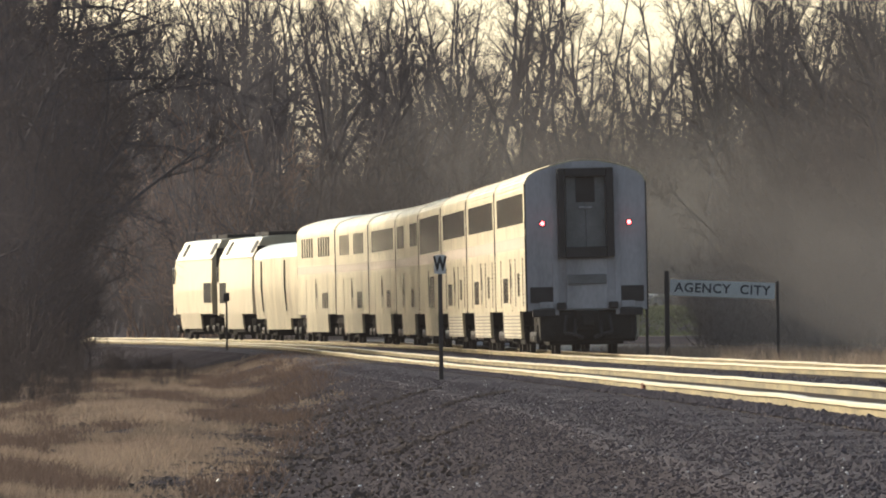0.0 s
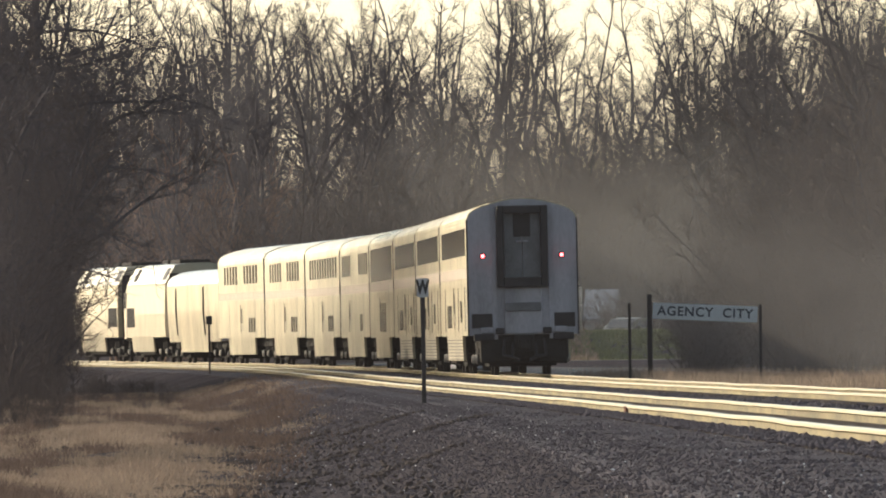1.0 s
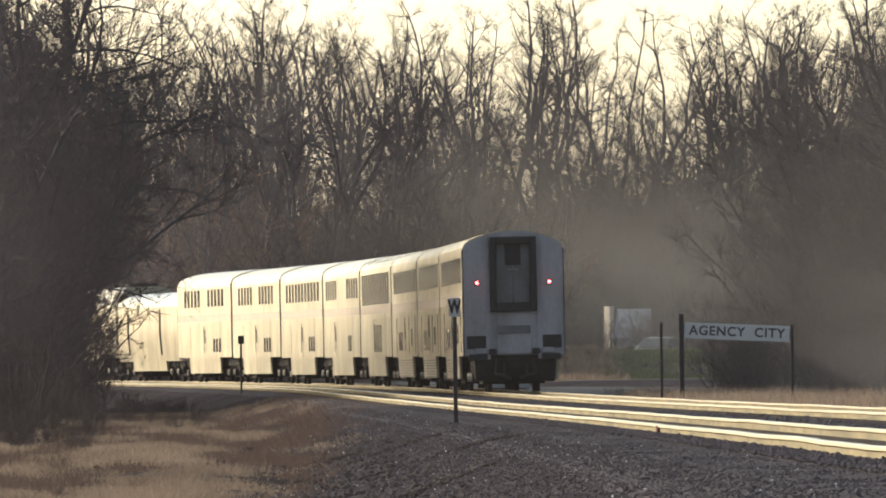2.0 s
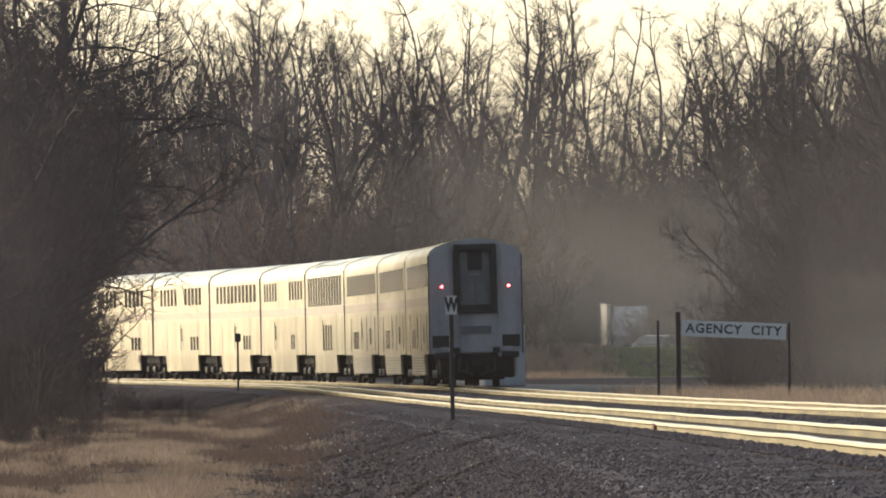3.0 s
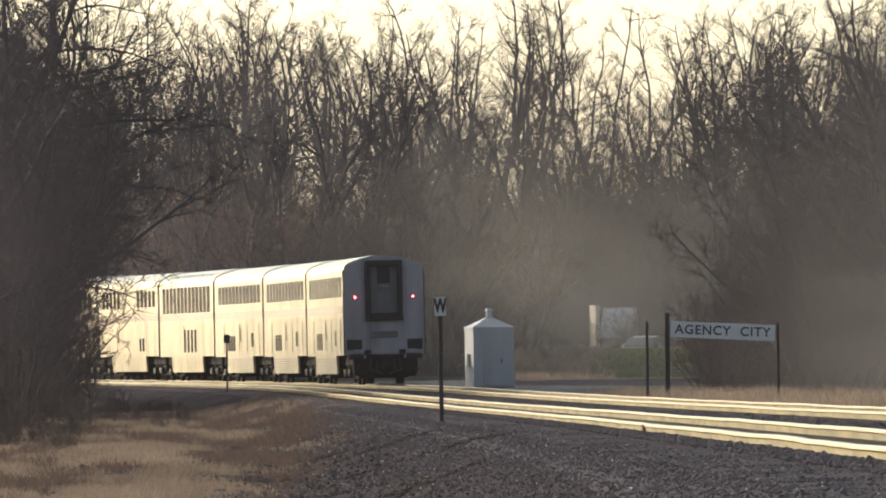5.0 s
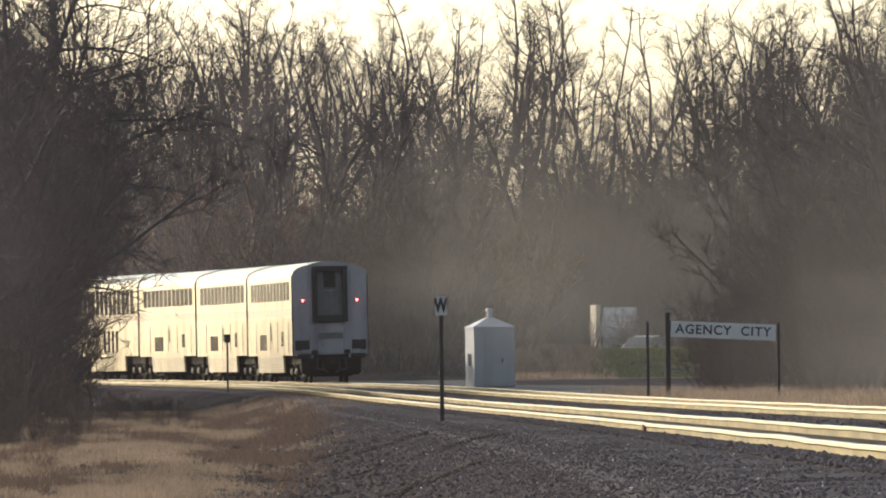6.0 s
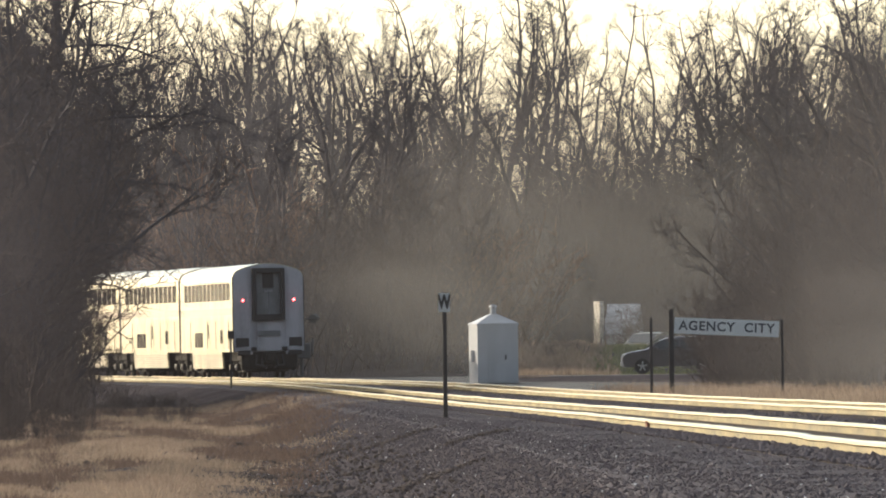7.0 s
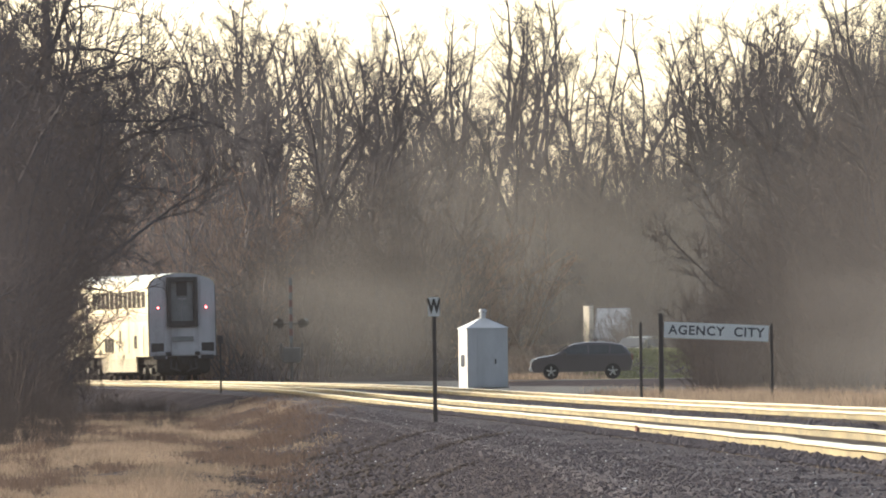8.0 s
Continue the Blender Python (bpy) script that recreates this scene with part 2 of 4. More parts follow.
BODY = SIDE + [(0, 4.93)] + [(-x, z) for x, z in SIDE[::-1]]


def bogie(car, y, wheel_r=0.46, base=1.3):
    b = part("bogie", joined(slab(-0.95, 0.95, y - base - 0.6, y + base + 0.6, 0.24, 0.62, 0.05), slab(-1.05, 1.05, y - 0.3, y + 0.3, 0.5, 0.85, 0.04),
                             slab(-1.12, -0.92, y - base - 0.5, y + base + 0.5, 0.42, 0.72, 0.05),
                             slab(0.92, 1.12, y - base - 0.5, y + base + 0.5, 0.42, 0.72, 0.05)), UNDER, car, "dirty dark steel bogie frame")
    for dy in (-base, base):
        part("wheelset", joined(drum((-0.79, y + dy, wheel_r), (-0.66, y + dy, wheel_r), wheel_r, n=20), drum((0.66, y + dy, wheel_r), (0.79, y + dy, wheel_r), wheel_r, n=20),
                                drum((-1.1, y + dy, wheel_r), (1.1, y + dy, wheel_r), 0.09)), UNDER, b, "dark worn steel wheelset")
    for x in (-1, 1):
        for dy in (-base, base):
            part("axle_box", slab(*sorted((x * 1.06, x * 1.26)), y + dy - 0.17, y + dy + 0.17, 0.3, 0.62, 0.04), UNDER, b)
            part("axle_cap", drum((x * 1.25, y + dy, wheel_r), (x * 1.33, y + dy, wheel_r), 0.14, 0.11, 10), JOURNAL, b, "axle cap coloured bright as a sunlit spot")
        for e in (-0.55, 0.55):
            part("coil_spring", drum((x * 1.13, y + e, 0.6), (x * 1.13, y + e, 0.95), 0.11, n=8), UNDER, b)


def diaphragm(car, y, way):
    """The gangway at one end: a thick dark frame round a door."""
    f = bmesh.new()
    d0, d1 = sorted((y, y + way * 0.28))
    for q in ((-0.71, -0.52, 2.45, 4.72), (0.52, 0.71, 2.45, 4.72), (-0.52, 0.52, 4.50, 4.72), (-0.52, 0.52, 2.45, 2.72)):
        boxed(f, q[0], q[1], d0, d1, q[2], q[3], 0.03)
    part("gangway_frame", f, RUBBER, car, "thick black rubber gangway frame")
    e0, e1 = sorted((y, y + way * 0.05))
    door = part("end_door", joined(slab(-0.5, -0.01, e0, e1, 2.6, 4.5, 0.01), slab(0.01, 0.5, e0, e1, 2.6, 4.5, 0.01)), DOOR_GREY, car, "grimy grey folding end door")
    w0, w1 = sorted((y + way * 0.04, y + way * 0.07))
    part("door_window", slab(-0.24, 0.24, w0, w1, 3.85, 4.48, 0.02), RUBBER, door, "black door window")
    part("door_handle", drum((-0.16, y + way * 0.1, 3.72), (0.16, y + way * 0.1, 3.72), 0.02), END_PAINT, door)


def car_shell(name, label, half=HALF):
    car = empty(name, label, "railway car", "cars of the passenger train")
    part("body", extruded(BODY, -half, half), STEEL, car, "bright fluted stainless steel body")
    for x in (-1, 1):
        part("skirt", extruded([(x * 1.545, 1.12), (x * 1.515, 0.42), (x * 1.44, 0.42), (x * 1.46, 1.12)], -7.2, 7.2), STEEL, car, "steel skirt leaning inwards to its foot")
        part("stripe", slab(*sorted((x * 1.545, x * 1.554)), -half + 0.1, half - 0.1, 2.72, 3.02), STRIPE, car, "faded coloured band")
        part("waist_moulding", slab(*sorted((x * 1.545, x * 1.566)), -half + 0.02, half - 0.02, 2.56, 2.61), STEEL, car)
        roof_ribs(car, x, half)
        for e in (-1, 1):
            part("end_post", slab(*sorted((x * 1.50, x * 1.556)), *sorted((e * half, e * (half + 0.04))), 1.1, 4.35, 0.01), RUBBER, car, "dark body corner seal")
    part("underframe", slab(-1.2, 1.2, -half + 0.3, half - 0.3, 0.75, 1.15, 0.03), UNDER, car, "dark underframe with equipment boxes")
    for y in (-9.6, 9.6):
        bogie(car, y)
    return car


def roof_ribs(car, x, half):
    """Lengthwise ribs on the roof's shoulder."""
    bm = bmesh.new()
    for z, w in ((4.30, 1.543), (4.40, 1.525), (4.49, 1.480), (4.57, 1.405), (4.65, 1.275), (4.715, 1.12), (4.79, 0.875)):
        boxed(bm, *sorted((x * (w - 0.03), x * (w + 0.014))), -half + 0.05, half - 0.05, z - 0.014, z + 0.016)
    tagged(part("roof_ribs", bm, STEEL, car, "lengthwise pressed roof ribs"), kind="stuff")


def windows(car, sides, y0, y1, count, z0, z1, gap=0.28, name="window"):
    pitch = (y1 - y0) / count
    me = None
    for i in range(count):
        for x in sides:
            ob = part(name, slab(-0.012, 0.012, -pitch / 2 + gap / 2, pitch / 2 - gap / 2, z0, z1, 0.01), GLASS_DARK, car) if me is None else new(name, me)
            me = ob.data
            ob.parent = car
            ob.location = (x * (1.562 if name == "lower_window" else 1.549), y0 + pitch * (i + 0.5), 0)


def flutes(car, z0, z1, y0, y1, count, x=-1.55):
    """Pressed ribs along the lower side."""
    bm = bmesh.new()
    for s in (-1, 1):
        for i in range(count):
            z = z0 + (z1 - z0) * i / (count - 1)
            a, b = sorted((s * 1.548, s * 1.566))
            boxed(bm, a, b, y0, y1, z - 0.02, z + 0.02)
    tagged(part("side_fluting", bm, STEEL, car, "horizontal pressed ribs"), kind="stuff")


def louvres(car):
    """Slots along the leaning skirts."""
    bm = bmesh.new()
    for s in (-1, 1):
        for i in range(7):
            z = 0.46 + i * 0.09
            w = 1.545 - (1.12 - z) * 0.043
            for y0, y1 in ((-7.0, -2.4), (-1.8, 2.2), (2.8, 7.0)):
                boxed(bm, *sorted((s * (w - 0.02), s * (w + 0.012))), y0, y1, z - 0.013, z + 0.013)
    tagged(part("skirt_louvres", bm, DOOR_GREY, car, "grey louvre slots in the skirt"), kind="stuff")


def side_door(car, y, w=0.75, z0=1.13, z1=2.5):
    for s in (-1, 1):
        d = part("side_door", slab(*sorted((s * 1.545, s * 1.568)), y - w / 2, y + w / 2, z0, z1, 0.005), STEEL, car, "stainless steel side door")
        part("grab_rail", slab(*sorted((s * 1.55, s * 1.585)), y + w / 2 + 0.09, y + w / 2 + 0.15, z0 + 0.2, z1, 0.01), RUBBER, d, "dark upright grab rail")
        part("grab_rail", slab(*sorted((s * 1.55, s * 1.572)), y - w / 2 - 0.14, y - w / 2 - 0.10, z0 + 0.3, z1 - 0.5, 0.005), DOOR_GREY, d, "grey upright grab rail")
        part("door_window", slab(*sorted((s * 1.545, s * 1.572)), y - 0.2, y + 0.2, 1.75, 2.35, 0.01), GLASS_DARK, d)


def downpipes(car, ys, proud=1.575):
    """Dark uprights standing a little proud of the lower side."""
    for y in ys:
        for s in (-1, 1):
            part("grab_rail", slab(*sorted((s * 1.55, s * proud)), y - 0.03, y + 0.03, 1.25, 2.5, 0.01), RUBBER, car)


def coach(last=False):
    car = car_shell("coach", "last double-deck steel coach, grey end with red marker lights" if last else "double-deck stainless steel coach with a long row of dark windows")
    windows(car, (-1, 1), -11.6, 10.6, 12, 3.36, 4.12, 0.34)
    louvres(car)
    flutes(car, 1.2, 2.5, -12.6, 12.6, 14)
    side_door(car, -1.2)
    windows(car, (-1, 1), 1.6, 5.6, 3, 1.35, 2.0, 0.2, "lower_window")
    windows(car, (-1, 1), -8.0, -6.5, 1, 1.5, 2.1, 0.4, "lower_window")
    downpipes(car, (7.6, -4.6, -10.6))
    if last:
        step_irons(car)
    for way in (-1, 1):
        end_wall(car, way, last and way == -1)
    return car


def step_irons(car):
    """Rungs beside the end of the last coach."""
    for s in (-1, 1):
        for i in range(8):
            part("rung", drum((s * 1.555, -HALF + 0.2, 1.35 + i * 0.2), (s * 1.555, -HALF + 0.75, 1.35 + i * 0.2), 0.016, n=6), END_PAINT, car)


def end_wall(car, way, lamps):
    y = way * HALF
    rim = [(x * 0.985, 1.12 if z < 1.2 else 1.12 + (z - 1.12) * 0.992) for x, z in BODY]
    part("end_panel", extruded(rim, *sorted((y, y + way * 0.04))), END_PAINT, car, "dull grey painted end wall")
    yy = y + way * 0.04
    if not lamps:
        part("gangway_bellows", slab(-0.7, 0.7, *sorted((yy, yy + way * 0.22)), 2.45, 4.72, 0.03), RUBBER, car)
        return
    diaphragm(car, yy, way)
    for x in (-1, 1):
        part("corner_post", slab(*sorted((x * 0.72, x * 0.86)), *sorted((yy, yy + way * 0.05)), 1.0, 4.6, 0.01), END_PAINT, car)
        part("stirrup_recess", slab(*sorted((x * 0.80, x * 1.44)), *sorted((yy, yy + way * 0.03)), 1.32, 1.72, 0.01), RUBBER, car, "black step recess")
        part("bumper_step", slab(*sorted((x * 0.82, x * 1.40)), *sorted((yy, yy + way * 0.22)), 0.97, 1.16, 0.03), RUBBER, car)
        part("brake_pipe", joined(drum((x * 0.55, yy, 1.0), (x * 0.6, yy + way * 0.3, 0.55), 0.04), drum((x * 0.6, yy + way * 0.3, 0.55), (x * 0.3, yy + way * 0.4, 0.5), 0.04)), RUBBER, car)
    part("apron", slab(-0.52, 0.52, *sorted((yy, yy + way * 0.08)), 1.15, 2.42, 0.02), END_PAINT, car)
    part("apron_step", slab(-0.5, 0.5, *sorted((yy + way * 0.08, yy + way * 0.14)), 1.78, 2.02, 0.02), DOOR_GREY, car)
    part("buffer_beam", slab(-1.24, 1.24, *sorted((yy - way * 0.3, yy + way * 0.035)), 0.34, 1.10, 0.16), UNDER, car, "dark grimy buffer beam")
    for x in (-1, 1):
        part("step_bracket", slab(*sorted((x * 0.86, x * 1.2)), *sorted((yy + way * 0.03, yy + way * 0.12)), 1.18, 1.34, 0.02), END_PAINT, car)
        part("jumper_box", slab(*sorted((x * 0.55, x * 0.78)), *sorted((yy, yy + way * 0.18)), 1.15, 1.32, 0.03), RUBBER, car)
        part("air_hose", joined(drum((x * 0.3, yy, 0.9), (x * 0.34, yy + way * 0.25, 0.5), 0.045), drum((x * 0.34, yy + way * 0.25, 0.5), (x * 0.15, yy + way * 0.35, 0.42), 0.045)), RUBBER, car)
    part("coupler", joined(slab(-0.16, 0.16, *sorted((yy, yy + way * 0.4)), 0.72, 1.02, 0.05), slab(-0.3, 0.3, *sorted((yy, yy + way * 0.15)), 0.6, 1.12, 0.05)), UNDER, car, "knuckle coupler")
    if lamps:
        for x in (-1.1, 1.1):
            h = part("marker_lamp", drum((x, yy, 3.33), (x, yy + way * 0.06, 3.33), 0.085, 0.07, 16), RUBBER, car)
            part("lens", drum((x, yy + way * 0.06, 3.33), (x, yy + way * 0.09, 3.33), 0.052, 0.04, 16), RED_LAMP, h, "glowing red lens")


def lounge():
    car = car_shell("lounge_car", "stainless steel lounge car with tall wraparound windows")
    windows(car, (-1, 1), -11.2, 11.2, 13, 3.05, 4.2, 0.45)
    for s in (-1, 1):
        for i in range(10):
            y = -9.5 + 19 * i / 9
            part("roof_window", extruded([(s * 1.50, 4.47), (s * 1.36, 4.63), (s * 1.05, 4.76), (s * 1.04, 4.74), (s * 1.34, 4.61), (s * 1.48, 4.46)], y - 0.8, y + 0.8), GLASS_DARK, car)
    flutes(car, 1.2, 2.5, -12.6, 12.6, 14)
    side_door(car, 0.5)
    windows(car, (-1, 1), -5.0, 1.4, 4, 1.3, 2.3, 0.8, "lower_window")
    for way in (-1, 1):
        end_wall(car, way, False)
    return car


def diner():
    car = car_shell("dining_car", "stainless steel dining car with two groups of windows")
    windows(car, (-1, 1), -11.6, -3.6, 5, 3.36, 4.12, 0.6)
    windows(car, (-1, 1), 3.0, 11.0, 5, 3.36, 4.12, 0.6)
    flutes(car, 1.2, 2.5, -12.6, 12.6, 14)
    windows(car, (-1, 1), -7.0, -4.5, 2, 1.35, 1.95, 0.6, "lower_window")
    side_door(car, 4.0)
    for way in (-1, 1):
        end_wall(car, way, False)
    return car


def sleeper(split):
    car = car_shell("sleeping_car", "double-deck stainless steel sleeping car with paired windows")
    if split:
        windows(car, (-1, 1), -9.5, -1.5, 5, 3.36, 4.12, 0.65)
        windows(car, (-1, 1), 1.5, 9.5, 5, 3.36, 4.12, 0.65)
    else:
        windows(car, (-1, 1), -11.0, 9.6, 11, 3.36, 4.12, 0.7)
    flutes(car, 1.2, 2.5, -12.6, 12.6, 14)
    side_door(car, -0.5)
    windows(car, (-1, 1), -8.0, -4.0, 3, 1.35, 1.95, 0.6, "lower_window")
    downpipes(car, (6.5,), 1.566)
    for way in (-1, 1):
        end_wall(car, way, False)
    return car


def baggage():
    car = empty("baggage_car", "low stainless steel baggage car with sliding doors", "railway car", "cars of the passenger train")
    side = [(1.42, 0.95), (1.485, 1.9), (1.5, 2.3), (1.5, 3.45), (1.44, 3.66), (1.25, 3.86), (0.9, 4.02), (0.45, 4.10)]
    part("body", extruded(side + [(0, 4.12)] + [(-x, z) for x, z in side[::-1]], -12.6, 12.6), STEEL, car, "plain stainless steel body")
    for x in (-1, 1):
        part("skirt", extruded([(x * 1.42, 0.95), (x * 1.39, 0.5), (x * 1.30, 0.5), (x * 1.33, 0.95)], -7, 7), STEEL, car)
        for y in (-5.4, 8.1):
            d = part("sliding_door", extruded([(x * 1.44, 1.1), (x * 1.49, 1.85), (x * 1.512, 2.3), (x * 1.512, 3.3), (x * 1.47, 3.3), (x * 1.45, 1.9), (x * 1.33, 1.1)], y, y + 2.4), STEEL, car)
            part("door_post", extruded([(x * 1.44, 1.25), (x * 1.485, 1.85), (x * 1.51, 2.3), (x * 1.51, 3.35), (x * 1.55, 3.3), (x * 1.57, 2.3), (x * 1.535, 1.85), (x * 1.485, 1.25)], y - 0.2, y - 0.05), RUBBER, d, "dark door edge following the side")
    part("underframe", slab(-1.15, 1.15, -12.3, 12.3, 0.7, 0.97), UNDER, car)
    for way in (-1, 1):
        y = way * 12.6
        part("end_panel", extruded([(x * 0.97, 0.97 + (z - 0.95) * 0.97) for x, z in side + [(0, 4.12)] + [(-x, z) for x, z in side[::-1]]], *sorted((y, y + way * 0.1))), END_PAINT, car)
    for y in (-9.3, 9.3):
        bogie(car, y)
    return car


def locomotive(panel=-1):
    car = empty("locomotive", "silver diesel passenger locomotive with a sloped cab", "locomotive", "locomotives of the train")
    side = [(1.52, 1.15), (1.55, 2.2), (1.50, 3.55), (1.05, 4.35), (0.5, 4.44)]
    part("body", extruded(side + [(0, 4.45)] + [(-x, z) for x, z in side[::-1]], -10.2, 6.6), LOCO_GREY, car, "silver painted carbody")
    nose = bmesh.new()
    rear = [(1.55, 1.15), (1.55, 3.2), (1.3, 4.0), (0.6, 4.35), (-0.6, 4.35), (-1.3, 4.0), (-1.55, 3.2), (-1.55, 1.15)]
    front = [(1.1, 1.0), (1.1, 2.3), (1.0, 2.6), (0.5, 2.75), (-0.5, 2.75), (-1.0, 2.6), (-1.1, 2.3), (-1.1, 1.0)]
    mid = [(1.5, 1.1), (1.5, 3.0), (1.2, 3.9), (0.6, 4.2), (-0.6, 4.2), (-1.2, 3.9), (-1.5, 3.0), (-1.5, 1.1)]
    rings = [[nose.verts.new((x, y, z)) for x, z in r] for y, r in ((6.6, rear), (8.2, mid), (10.2, front))]
    for a, b in zip(rings, rings[1:]):
        for i in range(8):
            nose.faces.new((a[i], b[i], b[(i + 1) % 8], a[(i + 1) % 8]))
    nose.faces.new(rings[-1][::-1])
    bmesh.ops.recalc_face_normals(nose, faces=nose.faces)
    part("cab", nose, LOCO_GREY, car)
    for x in (-1, 1):
        part("sill", extruded([(x * 1.53, 1.2), (x * 1.46, 0.5), (x * 1.38, 0.5), (x * 1.45, 1.2)], -4.7, 4.7), LOCO_GREY, car, "silver tank skirt leaning inwards")
        part("cab_window", slab(*sorted((x * 1.50, x * 1.56)), 6.9, 7.9, 2.5, 3.2, 0.02), GLASS_DARK, car)
        part("radiator_grille", extruded([(x * 1.44, 3.72), (x * 1.16, 4.24), (x * 1.14, 4.2), (x * 1.40, 3.7)], -9.6, -8.2), RUBBER, car)
        grille = part("side_panel", slab(*sorted((x * 1.53, x * 1.562)), *sorted((panel * 9.9, panel * 6.6) if panel < 0 else (3.1, 6.4)), 1.62, 2.5, 0.02), LOUVRE, car, "dark louvred side panel")
        for k in range(6):
            part("slat", slab(*sorted((x * 1.555, x * 1.57)), (-9.8 if panel < 0 else 3.2) + k * 0.54, (-9.62 if panel < 0 else 3.38) + k * 0.54, 1.66, 2.46), UNDER, grille)
        part("cant_rail", slab(*sorted((x * 1.49, x * 1.53)), -10.15, 6.5, 3.50, 3.56, 0.01), LOCO_GREY, car)
        part("roof_grille", extruded([(x * 1.44, 3.70), (x * 1.14, 4.26), (x * 1.12, 4.22), (x * 1.40, 3.68)], 3.2, 4.4), LOUVRE, car, "dark slanted intake grille")
    part("fuel_tank", slab(-1.3, 1.3, -3.2, 3.2, 0.35, 1.1, 0.1), UNDER, car)
    part("roof_vent", slab(-0.7, 0.7, -9.0, -5.0, 4.42, 4.6, 0.05), UNDER, car)
    part("exhaust_stack", slab(-0.4, 0.4, -1.0, 1.0, 4.42, 4.62, 0.05), UNDER, car)
    for y in (-6.9, 6.9):
        bogie(car, y, 0.51, 1.4)
    part("rear_panel", slab(-1.3, 1.3, -10.3, -10.2, 1.0, 4.0, 0.02), UNDER, car)
    return car


def train():
    s = 0.0
    for build in (lambda: coach(True), coach, coach, lounge, diner, lambda: sleeper(False), lambda: sleeper(True), lambda: sleeper(True), baggage):
        TRAIN.append((build(), s + 12.95))
        s += 25.9
    for panel in (1, -1):
        TRAIN.append((locomotive(panel), s + 10.5))
        s += 21.0


train()
# ---- bare trees and brush ----
class Limbs:
    """Gathers tapered bars into one mesh."""

    def __init__(self):
        self.v, self.f = [], []

    def bar(self, pts, radii, sides):
        base = len(self.v)
        for i, p in enumerate(pts):
            d = (pts[min(i + 1, len(pts) - 1)] - pts[max(i - 1, 0)]).normalized()
            u = d.cross(Vector((0.31, 0.17, 0.93) if abs(d.z) < 0.9 else (1, 0, 0))).normalized()
            w = d.cross(u)
            for k in range(sides):
                a = 2 * math.pi * k / sides
                self.v.append(p + (u * math.cos(a) + w * math.sin(a)) * radii[i])
        for i in range(len(pts) - 1):
            for k in range(sides):
                a, b = base + i * sides + k, base + i * sides + (k + 1) % sides
                self.f.append((a, b, b + sides, a + sides))

    def spike(self, p, q, r):
        base = len(self.v)
        d = (q - p).normalized()
        u = d.cross(Vector((0.3, 0.5, 0.8))).normalized()
        w = d.cross(u)
        self.v += [p + u * r, p + (w * 0.87 - u * 0.5) * r, p - (w * 0.87 + u * 0.5) * r, q]
        self.f += [(base, base + 1, base + 3), (base + 1, base + 2, base + 3), (base + 2, base, base + 3)]


def wander(rng, p, d, length, n, bend, lift):
    pts = [p]
    for _ in range(n):
        d = (d + Vector((rng.uniform(-1, 1), rng.uniform(-1, 1), rng.uniform(-1, 1))) * bend + Vector((0, 0, lift))).normalized()
        p = p + d * (length / n)
        pts.append(p)
    return pts


def along(pts, f):
    x = f * (len(pts) - 1)
    i = min(int(x), len(pts) - 2)
    return pts[i].lerp(pts[i + 1], x - i), (pts[i + 1] - pts[i]).normalized()


def outward(rng, d, angle):
    s = Vector((rng.uniform(-1, 1), rng.uniform(-1, 1), rng.uniform(-0.6, 1)))
    s = (s - d * s.dot(d)).normalized()
    return (d * math.cos(angle) + s * math.sin(angle)).normalized()


